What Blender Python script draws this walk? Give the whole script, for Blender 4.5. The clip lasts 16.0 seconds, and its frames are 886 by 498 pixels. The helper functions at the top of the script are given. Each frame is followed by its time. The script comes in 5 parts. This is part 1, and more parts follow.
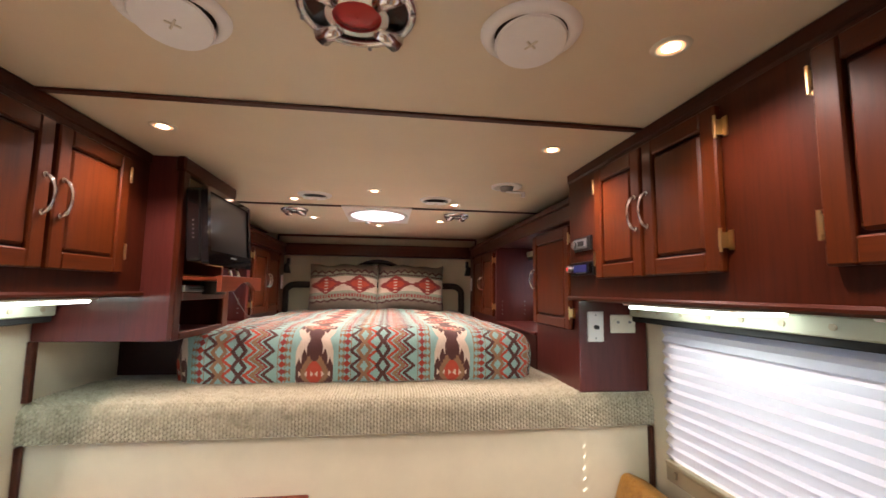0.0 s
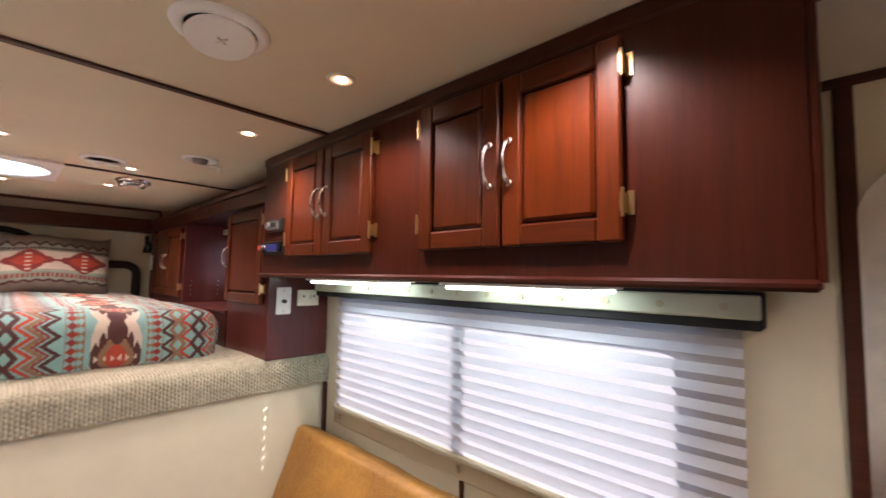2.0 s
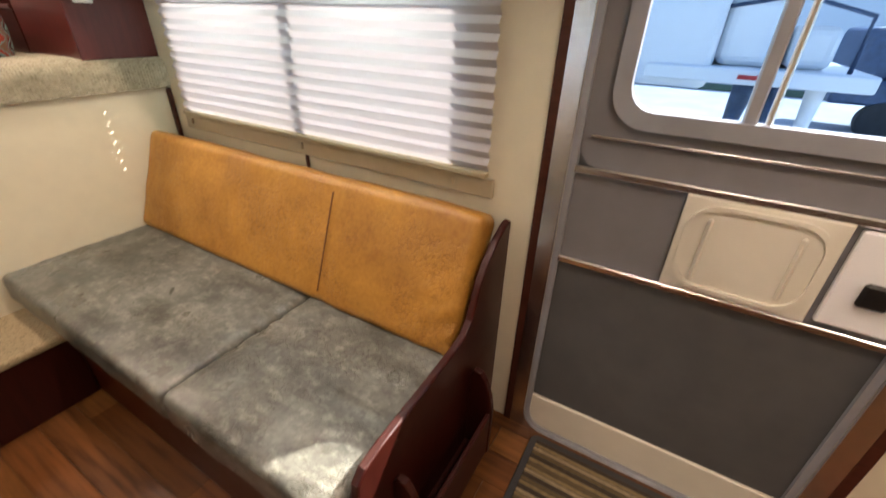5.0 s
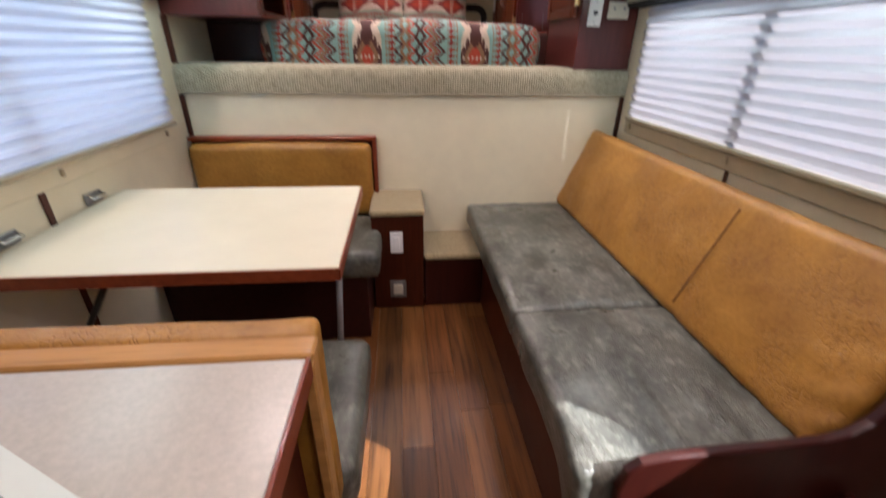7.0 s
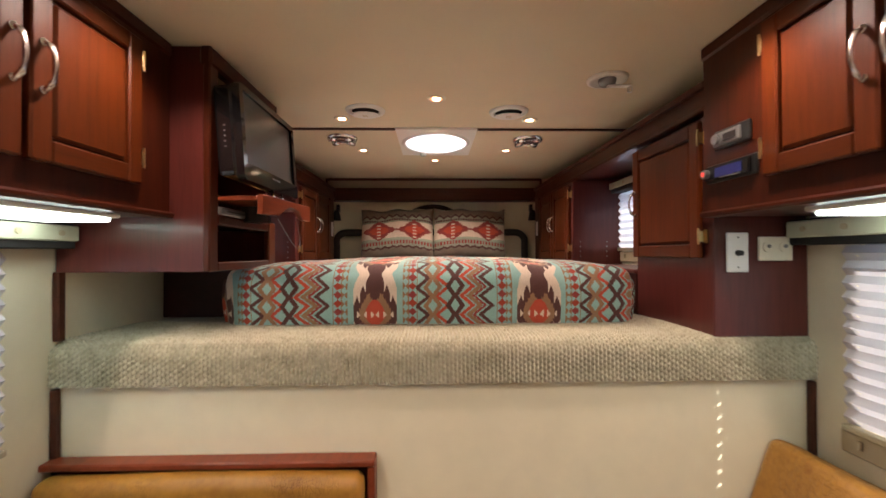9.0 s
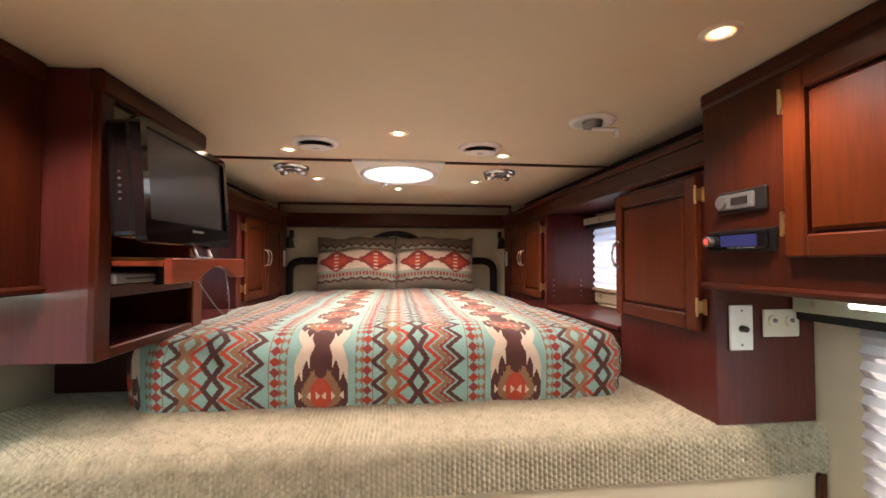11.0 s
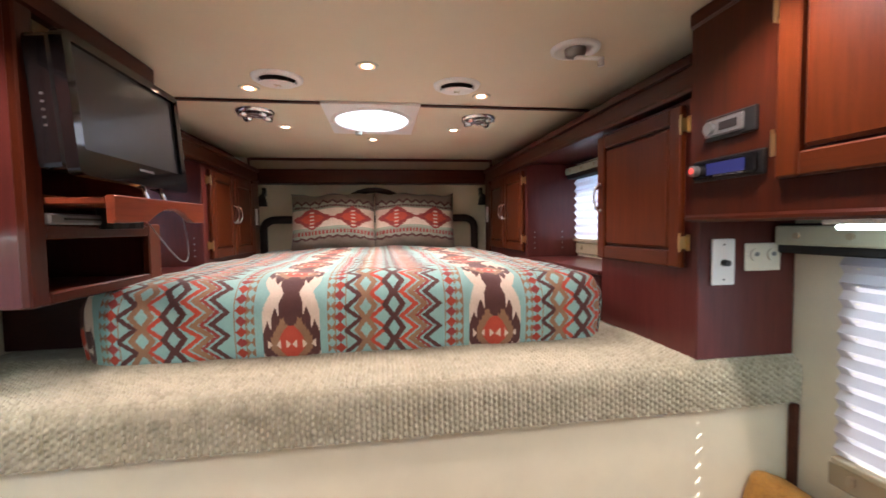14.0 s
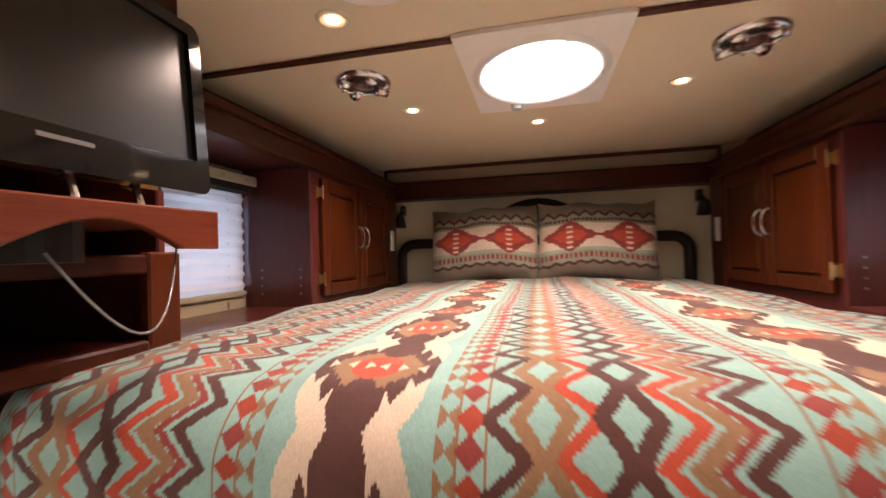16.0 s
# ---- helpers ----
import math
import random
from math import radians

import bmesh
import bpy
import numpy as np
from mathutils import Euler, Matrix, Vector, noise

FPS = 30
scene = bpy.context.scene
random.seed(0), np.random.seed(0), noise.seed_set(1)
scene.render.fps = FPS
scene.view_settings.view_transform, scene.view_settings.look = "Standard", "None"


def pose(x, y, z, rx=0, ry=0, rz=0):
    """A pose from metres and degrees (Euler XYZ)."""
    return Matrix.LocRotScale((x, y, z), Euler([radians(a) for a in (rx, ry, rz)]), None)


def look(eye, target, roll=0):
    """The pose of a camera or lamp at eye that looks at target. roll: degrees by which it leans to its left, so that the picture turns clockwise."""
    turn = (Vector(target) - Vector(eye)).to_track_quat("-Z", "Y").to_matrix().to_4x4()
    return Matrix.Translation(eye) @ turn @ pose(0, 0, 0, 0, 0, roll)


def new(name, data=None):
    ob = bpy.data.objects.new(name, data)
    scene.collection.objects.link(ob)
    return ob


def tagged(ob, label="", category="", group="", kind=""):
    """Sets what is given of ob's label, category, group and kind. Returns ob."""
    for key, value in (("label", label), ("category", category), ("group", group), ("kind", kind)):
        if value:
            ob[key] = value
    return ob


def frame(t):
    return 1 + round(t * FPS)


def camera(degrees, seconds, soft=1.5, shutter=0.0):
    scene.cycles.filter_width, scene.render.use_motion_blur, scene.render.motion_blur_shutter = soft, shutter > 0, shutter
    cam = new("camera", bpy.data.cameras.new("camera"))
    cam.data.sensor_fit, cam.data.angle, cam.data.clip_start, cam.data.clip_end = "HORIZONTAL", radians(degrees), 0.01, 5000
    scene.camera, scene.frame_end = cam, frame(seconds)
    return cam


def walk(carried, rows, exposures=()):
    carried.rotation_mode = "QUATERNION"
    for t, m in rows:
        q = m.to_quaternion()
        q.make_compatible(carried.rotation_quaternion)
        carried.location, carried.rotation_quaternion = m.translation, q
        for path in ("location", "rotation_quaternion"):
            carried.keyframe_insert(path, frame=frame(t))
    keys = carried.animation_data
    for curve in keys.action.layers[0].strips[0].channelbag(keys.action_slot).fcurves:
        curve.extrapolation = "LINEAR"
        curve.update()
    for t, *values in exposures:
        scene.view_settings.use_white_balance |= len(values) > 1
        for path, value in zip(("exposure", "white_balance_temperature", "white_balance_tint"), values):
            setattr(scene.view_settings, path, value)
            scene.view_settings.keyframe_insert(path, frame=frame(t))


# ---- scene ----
cam = camera(94.2, 16.0, shutter=0.3)
PATH = [
    (0, (0.013, 0.041, 1.623), (0.278, 2.013, 1.822), 0.7),
    (0.5, (0.021, -0.005, 1.615), (0.515, 1.924, 1.803), 1.0),
    (1, (0.039, -0.067, 1.605), (0.864, 1.747, 1.774), 1.6),
    (1.5, (0.007, -0.11, 1.615), (1.166, 1.515, 1.749), 1.1),
    (2, (-0.008, -0.164, 1.6), (1.441, 1.207, 1.738), 1.0),
    (2.5, (0.018, -0.218, 1.604), (1.653, 0.923, 1.757), 0.6),
    (3, (0.087, -0.301, 1.613), (1.849, 0.63, 1.768), -0.1),
    (3.2, (0.112, -0.349, 1.62), (1.92, 0.493, 1.774), -0.5),
    (5.3, (-0.079, -0.506, 1.348), (1.346, 0.381, 0.26), 1.6),
    (5.5, (-0.109, -0.502, 1.316), (1.253, 0.453, 0.205), 2.7),
    (6, (-0.121, -0.51, 1.302), (0.891, 0.757, 0.131), 3.8),
    (6.3, (-0.101, -0.54, 1.296), (0.594, 0.893, 0.086), 4.2),
    (6.5, (-0.094, -0.587, 1.296), (0.4, 0.925, 0.084), 3.8),
    (6.8, (-0.092, -0.623, 1.29), (0.192, 1.038, 0.214), 1.8),
    (7, (-0.107, -0.626, 1.315), (0.074, 1.161, 0.434), 1.0),
    (7.3, (-0.103, -0.602, 1.343), (-0.042, 1.326, 0.813), -0.0),
    (7.5, (-0.119, -0.493, 1.368), (-0.061, 1.471, 0.993), -0.0),
    (8, (-0.133, -0.193, 1.403), (-0.031, 1.802, 1.3), -0.8),
    (8.5, (-0.092, 0.149, 1.449), (-0.022, 2.147, 1.437), -0.2),
    (9, (-0.078, 0.404, 1.483), (-0.027, 2.403, 1.502), -0.2),
    (9.2, (-0.068, 0.498, 1.505), (-0.038, 2.497, 1.551), -0.4),
    (11.3, (-0.056, 0.629, 1.672), (0.21, 2.61, 1.728), -0.2),
    (11.5, (-0.037, 0.621, 1.674), (0.264, 2.598, 1.727), -0.4),
    (12, (-0.022, 0.621, 1.669), (0.405, 2.574, 1.72), -0.1),
    (12.5, (-0.021, 0.628, 1.667), (0.511, 2.556, 1.702), 0.1),
    (13, (-0.008, 0.636, 1.666), (0.594, 2.544, 1.675), 0.2),
    (13.5, (-0.012, 0.648, 1.632), (0.527, 2.574, 1.58), 0.1),
    (14, (-0.029, 0.691, 1.585), (0.268, 2.666, 1.48), -0.9),
    (14.5, (0.006, 0.809, 1.557), (0.014, 2.807, 1.483), -0.7),
    (15, (0.014, 0.994, 1.537), (-0.098, 2.991, 1.504), -0.3),
    (15.5, (-0.033, 1.211, 1.571), (-0.181, 3.205, 1.534), -1.1),
    (16, (-0.079, 1.508, 1.591), (-0.524, 3.458, 1.618), -1.6),
]
EXPOSURES = ((0.0, 2.19, 6400, 16), (3.0, 2.18, 5900, 17), (5.5, 2.08, 6900, 11), (6.5, 1.94, 5800, 13), (7.0, 1.84, 5800, 14), (7.5, 1.70, 7000, 15), (8.0, 1.64, 7700, 15), (8.5, 1.80, 7900, 13),
             (9.0, 1.89, 6700, 13), (11.5, 2.24, 6500, 14), (13.0, 2.27, 6000, 13), (13.5, 2.23, 5700, 13), (14.5, 2.28, 6200, 15), (15.0, 2.12, 6500, 17), (15.5, 2.10, 6100, 17), (16.0, 2.00, 6900, 17))
walk(cam, [(t, look(eye, target, roll)) for t, eye, target, roll in PATH],
     exposures=EXPOSURES)

# ---- world, sun, exposure ----
SUN_WAY = Vector((-1.0, 0.6, -1.08)).normalized()
world = bpy.data.worlds.new("world")
scene.world = world
world.use_nodes = True
sky = world.node_tree.nodes.new("ShaderNodeTexSky")
sky.sky_type, sky.sun_disc = "NISHITA", False
sky.sun_elevation = math.asin(-SUN_WAY.z)
sky.sun_rotation = math.atan2(-SUN_WAY.x, -SUN_WAY.y)
back = world.node_tree.nodes["Background"]
back.inputs["Strength"].default_value = 0.14
world.node_tree.links.new(sky.outputs["Color"], back.inputs["Color"])
sun = new("sun", bpy.data.lights.new("sun", "SUN"))
sun.data.energy, sun.data.angle, sun.data.color = 5.0, radians(0.53), (1.0, 0.95, 0.88)
sun.matrix_world = look((0, 0, 0), SUN_WAY)

# daylight in the window openings, outside the panes
for name, x, y, z, long, high, watts in (("dinette_daylight", -1.33, 0.72, 1.225, 1.44, 0.46, 4.4), ("niche_daylight", -1.33, 2.575, 1.655, 0.56, 0.34, 1.2),
                                         ("niche_daylight", 1.23, 2.625, 1.68, 0.58, 0.32, 1.3)):
    lamp = new(name, bpy.data.lights.new(name, "AREA"))
    lamp.data.shape, lamp.data.size, lamp.data.size_y = "RECTANGLE", long, high
    lamp.data.energy, lamp.data.color = watts, (0.80, 0.90, 1.0)
    lamp.matrix_world = look((x, y, z), (0, y, z))

SPOT_WATTS, STRIP_GLOW = 5.7, 1.9
CEIL = 2.11


# ---- materials ----
def shade(name, rough=0.5, metal=0.0, spec=0.5):
    m = bpy.data.materials.new(name)
    m.use_nodes = True
    b = m.node_tree.nodes["Principled BSDF"]
    b.inputs["Roughness"].default_value = rough
    b.inputs["Metallic"].default_value = metal
    b.inputs["Specular IOR Level"].default_value = spec
    return m, m.node_tree, b


def node(nt, kind, **values):
    n = nt.nodes.new(kind)
    for k, v in values.items():
        n.inputs[k.replace("_", " ")].default_value = v
    return n


def coords(nt, scale=(1, 1, 1)):
    tc = nt.nodes.new("ShaderNodeTexCoord")
    mp = nt.nodes.new("ShaderNodeMapping")
    mp.inputs["Scale"].default_value = scale
    nt.links.new(tc.outputs["Object"], mp.inputs["Vector"])
    return mp.outputs["Vector"]


def ramp(nt, fac, stops):
    r = nt.nodes.new("ShaderNodeValToRGB")
    while len(r.color_ramp.elements) < len(stops):
        r.color_ramp.elements.new(0.5)
    for e, (p, c) in zip(r.color_ramp.elements, stops):
        e.position, e.color = p, (*c, 1)
    nt.links.new(fac, r.inputs["Fac"])
    return r.outputs["Color"]


def mixed(nt, a, b, fac, mode="MIX"):
    m = nt.nodes.new("ShaderNodeMix")
    m.data_type, m.blend_type = "RGBA", mode
    for socket, v in ((m.inputs[0], fac), (m.inputs[6], a), (m.inputs[7], b)):
        if isinstance(v, (int, float)):
            socket.default_value = v
        elif isinstance(v, tuple):
            socket.default_value = (*v, 1)
        else:
            nt.links.new(v, socket)
    return m.outputs[2]


def bump(nt, b, height, strength=0.2, distance=0.002):
    n = nt.nodes.new("ShaderNodeBump")
    n.inputs["Strength"].default_value, n.inputs["Distance"].default_value = strength, distance
    nt.links.new(height, n.inputs["Height"])
    nt.links.new(n.outputs["Normal"], b.inputs["Normal"])


def noise_out(nt, vec, scale, detail=4.0, rough=0.55, out="Fac"):
    n = node(nt, "ShaderNodeTexNoise", Scale=scale, Detail=detail, Roughness=rough)
    nt.links.new(vec, n.inputs["Vector"])
    return n.outputs[out]


def paint(name, color, rough=0.5, metal=0.0, vary=0.12, scale=9.0, bumpy=0.05, fine=220.0, spec=0.5):
    """A plain finish with soft blotches and a fine grain."""
    m, nt, b = shade(name, rough, metal, spec)
    v = coords(nt)
    big = noise_out(nt, v, scale)
    dark = tuple(c * (1 - vary) for c in color)
    light = tuple(min(1, c * (1 + vary)) for c in color)
    nt.links.new(ramp(nt, big, ((0.3, dark), (0.7, light))), b.inputs["Base Color"])
    if bumpy:
        bump(nt, b, noise_out(nt, v, fine, 2.0), bumpy, 0.001)
    return m


def wood(name, dark, light, axis="z", rough=0.34, random_tone=0.0, scale=1.0, coat=0.05, spread=0.3):
    """Stained timber: long grain along one axis, pores and a thin lacquer."""
    m, nt, b = shade(name, rough, 0.0, 0.24)
    s = [38.0 * scale] * 3
    s["xyz".index(axis)] = 2.2 * scale
    v = coords(nt, tuple(s))
    v2 = coords(nt, tuple(4.0 * a for a in s))
    g = noise_out(nt, v, 1.0, 6.0, 0.6)
    pores = noise_out(nt, v2, 1.0, 3.0, 0.6)
    col = ramp(nt, g, ((0.5 - spread, dark), (0.5 + spread, light)))
    col = mixed(nt, col, ramp(nt, pores, ((0.35, tuple(c * 0.55 for c in dark)), (0.5, light))), 0.16)
    broad = noise_out(nt, coords(nt), 2.6, 3.0, 0.6)
    col = mixed(nt, col, ramp(nt, broad, ((0.3, (0.78, 0.74, 0.72)), (0.7, (1.0, 1.0, 1.0)))), 0.8, "MULTIPLY")
    if random_tone:
        info = nt.nodes.new("ShaderNodeObjectInfo")
        tone = ramp(nt, info.outputs["Random"], ((0.0, (0.45, 0.41, 0.38)), (0.35, (1.0, 0.86, 0.78)), (0.65, (0.85, 0.88, 0.86)), (1.0, (1.4, 1.32, 1.2))))
        col = mixed(nt, col, tone, random_tone, "MULTIPLY")
    nt.links.new(col, b.inputs["Base Color"])
    nt.links.new(ramp(nt, noise_out(nt, coords(nt), 5.0), ((0.3, (rough * 0.92,) * 3), (0.7, (rough * 1.1,) * 3))), b.inputs["Roughness"])
    b.inputs["Coat Weight"].default_value, b.inputs["Coat Roughness"].default_value = coat, 0.12
    bump(nt, b, pores, 0.06, 0.001)
    return m


def leather(name, dark, light, rough=0.55, scuff=0.0, grain=(1.0, 1.0, 0.6)):
    """Worn hide: cloudy colour, patches of cracked grain and, where scuffed, pale rubbed flecks."""
    m, nt, b = shade(name, rough)
    v = coords(nt)
    blot = noise_out(nt, v, 4.5, 5.0, 0.6)
    fine = noise_out(nt, v, 60.0, 4.0)
    col = ramp(nt, blot, ((0.3, dark), (0.7, light)))
    col = mixed(nt, col, ramp(nt, fine, ((0.35, dark), (0.6, light))), 0.25)
    crack = node(nt, "ShaderNodeTexVoronoi", Scale=85.0)
    crack.feature = "DISTANCE_TO_EDGE"
    warp = mixed(nt, coords(nt, grain), noise_out(nt, v, 9.0, 3.0, 0.6, "Color"), 0.05)
    nt.links.new(warp, crack.inputs["Vector"])
    lines = ramp(nt, crack.outputs["Distance"], ((0.0, (0.0, 0.0, 0.0)), (0.12, (1.0, 1.0, 1.0))))
    patch = ramp(nt, noise_out(nt, v, 3.4, 3.0, 0.6), ((0.46, (0.0, 0.0, 0.0)), (0.58, (1.0, 1.0, 1.0))))
    grainy = mixed(nt, (1.0, 1.0, 1.0), lines, patch)
    col = mixed(nt, col, mixed(nt, (0.72, 0.66, 0.56), (1.0, 1.0, 1.0), grainy), 1.0, "MULTIPLY")
    rub = noise_out(nt, coords(nt, (34.0, 20.0, 34.0)), 1.0, 6.0, 0.72)
    if scuff:
        worn = nt.nodes.new("ShaderNodeMath")
        worn.operation = "MULTIPLY"
        worn.inputs[1].default_value = scuff
        nt.links.new(ramp(nt, rub, ((0.50, (0.0, 0.0, 0.0)), (0.66, (1.0, 1.0, 1.0)))), worn.inputs[0])
        col = mixed(nt, col, tuple(min(1.0, 1.9 * c) for c in light), worn.outputs[0])
        dirt = ramp(nt, noise_out(nt, coords(nt, (9.0, 5.0, 9.0)), 1.0, 5.0, 0.65), ((0.38, (0.42, 0.42, 0.40)), (0.56, (1.0, 1.0, 1.0))))
        col = mixed(nt, col, dirt, 0.8, "MULTIPLY")
    nt.links.new(col, b.inputs["Base Color"])
    soft = noise_out(nt, coords(nt, (7.0, 7.0, 12.0)), 1.0, 4.0, 0.55)
    both = nt.nodes.new("ShaderNodeMath")
    both.operation = "MULTIPLY_ADD"
    both.inputs[1].default_value = 0.45
    nt.links.new(grainy, both.inputs[0])
    nt.links.new(soft, both.inputs[2])
    more = nt.nodes.new("ShaderNodeMath")
    more.operation = "MULTIPLY_ADD"
    more.inputs[1].default_value = 0.3
    nt.links.new(rub, more.inputs[0])
    nt.links.new(both.outputs[0], more.inputs[2])
    bump(nt, b, more.outputs[0], 0.55, 0.004)
    nt.links.new(ramp(nt, blot, ((0.3, (rough * 1.15,) * 3), (0.7, (rough * 0.75,) * 3))), b.inputs["Roughness"])
    return m


def glow(name, color, strength):
    m, nt, b = shade(name, 0.5)
    b.inputs["Base Color"].default_value = (*color, 1)
    b.inputs["Emission Color"].default_value = (*color, 1)
    b.inputs["Emission Strength"].default_value = strength
    return m


def print_cloth(name, rough=0.85):
    """Woven cotton that takes its print from the mesh."""
    m, nt, b = shade(name, rough, spec=0.25)
    at = nt.nodes.new("ShaderNodeAttribute")
    at.attribute_name = "print"
    v = coords(nt)
    soft = noise_out(nt, v, 14.0, 5.0)
    col = mixed(nt, at.outputs["Color"], ramp(nt, soft, ((0.3, (0.82, 0.8, 0.8)), (0.7, (1.0, 1.0, 1.0)))), 0.8, "MULTIPLY")
    col = mixed(nt, col, ramp(nt, noise_out(nt, v, 420.0, 2.0), ((0.35, (0.72, 0.72, 0.72)), (0.6, (1.0, 1.0, 1.0)))), 0.6, "MULTIPLY")
    nt.links.new(col, b.inputs["Base Color"])
    b.inputs["Sheen Weight"].default_value = 0.15
    fold = noise_out(nt, coords(nt, (9.0, 5.0, 9.0)), 1.0, 4.0, 0.55)
    weave = nt.nodes.new("ShaderNodeMath")
    weave.operation = "MULTIPLY_ADD"
    weave.inputs[1].default_value = 0.08
    nt.links.new(noise_out(nt, v, 500.0, 2.0), weave.inputs[0])
    nt.links.new(fold, weave.inputs[2])
    bump(nt, b, weave.outputs[0], 0.5, 0.012)
    return m


def thin(name, color, through_part, rough=0.8):
    """Paper-thin cloth or plastic that lets daylight through."""
    m, nt, b = shade(name, rough)
    b.inputs["Base Color"].default_value = (*color, 1)
    tr = node(nt, "ShaderNodeBsdfTranslucent", Color=(*color, 1))
    mx = node(nt, "ShaderNodeMixShader", Fac=through_part)
    nt.links.new(b.outputs[0], mx.inputs[1])
    nt.links.new(tr.outputs[0], mx.inputs[2])
    nt.links.new(mx.outputs[0], nt.nodes["Material Output"].inputs["Surface"])
    return m


def glass(name, tint=(1, 1, 1)):
    m, nt, b = shade(name, 0.02)
    b.inputs["Base Color"].default_value = (*tint, 1)
    b.inputs["Transmission Weight"].default_value = 1.0
    b.inputs["IOR"].default_value = 1.02
    return m


def carpet_mat(name, dark, light, scale):
    m, nt, b = shade(name, 0.95, spec=0.1)
    v = coords(nt)
    fleck = noise_out(nt, v, scale, 3.0, 0.7)
    col = ramp(nt, fleck, ((0.34, dark), (0.5, light), (0.75, tuple(min(1, c * 1.15) for c in light))))
    at = nt.nodes.new("ShaderNodeAttribute")
    at.attribute_name = "yarn"
    col = mixed(nt, col, ramp(nt, at.outputs["Fac"], ((0.0, (0.84, 0.83, 0.80)), (0.3, (1.0, 1.0, 1.0)), (1.0, (1.05, 1.05, 1.04)))), 0.9, "MULTIPLY")
    col = mixed(nt, col, ramp(nt, noise_out(nt, v, 3.0, 4.0), ((0.3, (0.85, 0.82, 0.78)), (0.6, (1, 1, 1)))), 0.6, "MULTIPLY")
    nt.links.new(col, b.inputs["Base Color"])
    b.inputs["Sheen Weight"].default_value = 0.2
    bump(nt, b, noise_out(nt, v, 600.0, 3.0), 0.6, 0.002)
    return m


CHERRY = wood("cherry_frame", (0.031, 0.0058, 0.0024), (0.072, 0.0136, 0.0046))
CHERRY_Y = wood("cherry_rail", (0.031, 0.0058, 0.0024), (0.072, 0.0136, 0.0046), "y")
CHERRY_X = wood("cherry_cross", (0.031, 0.0058, 0.0024), (0.072, 0.0136, 0.0046), "x")
DOORWOOD = wood("cherry_door", (0.056, 0.0105, 0.0020), (0.104, 0.0208, 0.0036), "z", 0.36)
DOORWOOD_H = wood("cherry_door_rail", (0.056, 0.0105, 0.0020), (0.104, 0.0208, 0.0036), "y", 0.36)
# lighter door veneers: partly natural tone, partly sheen put into the colour
ORANGESHEEN = wood("orange_sheen_cherry_door", (0.082, 0.0140, 0.0018), (0.150, 0.0275, 0.0034), "z", 0.36)
AMBERSHEEN = wood("amber_sheen_cherry_door", (0.070, 0.0125, 0.0020), (0.128, 0.0245, 0.0036), "z", 0.36)
DOORWOOD_L = wood("cherry_tray", (0.15, 0.03, 0.014), (0.26, 0.06, 0.025), "y", 0.3)
GROOVE = wood("cherry_groove", (0.022, 0.004, 0.003), (0.045, 0.008, 0.005), "z", 0.35)
LAMINATE = wood("cherry_laminate", (0.076, 0.0165, 0.0140), (0.112, 0.0260, 0.0215), "z", 0.3, coat=0.3)
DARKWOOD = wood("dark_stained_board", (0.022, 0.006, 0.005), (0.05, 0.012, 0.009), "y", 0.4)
TRIM = wood("brown_trim", (0.050, 0.015, 0.009), (0.090, 0.028, 0.016), "y", 0.4)
OAK = wood("tan_board", (0.33, 0.155, 0.045), (0.56, 0.30, 0.09), "x", 0.45)
VINYL = wood("vinyl_plank", (0.034, 0.0125, 0.0045), (0.225, 0.098, 0.032), "y", 0.34, 1.0, 0.36, coat=0.02, spread=0.17)
WALLPANEL = paint("cream_wall_panel", (0.74, 0.68, 0.505), 0.45, vary=0.04, bumpy=0.04)
CEILVINYL = paint("tan_ceiling_vinyl", (0.75, 0.655, 0.485), 0.6, vary=0.035, scale=3.0, bumpy=0.12, fine=420.0)
# darker copy of the cove vinyl, with the front strip's shade painted in
COVE_SHADED = paint("shaded_cove_vinyl", (0.30, 0.24, 0.17), 0.55, vary=0.06, bumpy=0.1)
COVE = paint("beige_padded_vinyl", (0.66, 0.59, 0.46), 0.5, vary=0.05, bumpy=0.1)
WHITEPLASTIC = paint("white_plastic", (0.88, 0.87, 0.85), 0.4, vary=0.03, bumpy=0.0)
IVORY = paint("ivory_plastic", (0.72, 0.68, 0.56), 0.4, vary=0.04, bumpy=0.0)
ROCKER = paint("bright_white_plastic", (0.85, 0.85, 0.84), 0.35, vary=0.02, bumpy=0.0)
CHROME = paint("chrome", (0.80, 0.80, 0.81), 0.2, 1.0, vary=0.05, bumpy=0.0)
BRASS = paint("polished_brass", (0.60, 0.44, 0.22), 0.3, 1.0, vary=0.1, bumpy=0.0)
ALU = paint("brushed_aluminium", (0.80, 0.80, 0.80), 0.27, 1.0, vary=0.1, scale=30, bumpy=0.08)
GREYALU = paint("grey_painted_frame", (0.34, 0.35, 0.37), 0.42, 0.3, vary=0.08)
SCREEN = paint("grey_insect_screen", (0.085, 0.085, 0.085), 0.7, vary=0.1, bumpy=0.3, fine=700)
GREYPANEL = paint("grey_door_skin", (0.19, 0.185, 0.19), 0.55, vary=0.06, bumpy=0.15, fine=500)
BLACK = paint("black_plastic", (0.012, 0.012, 0.012), 0.3, vary=0.1, bumpy=0.0)
GLOSSBLACK = paint("gloss_black", (0.008, 0.008, 0.009), 0.08, vary=0.1, bumpy=0.0)
TVSCREEN = paint("lcd_panel", (0.022, 0.022, 0.022), 0.30, vary=0.03, bumpy=0.0, spec=0.45)
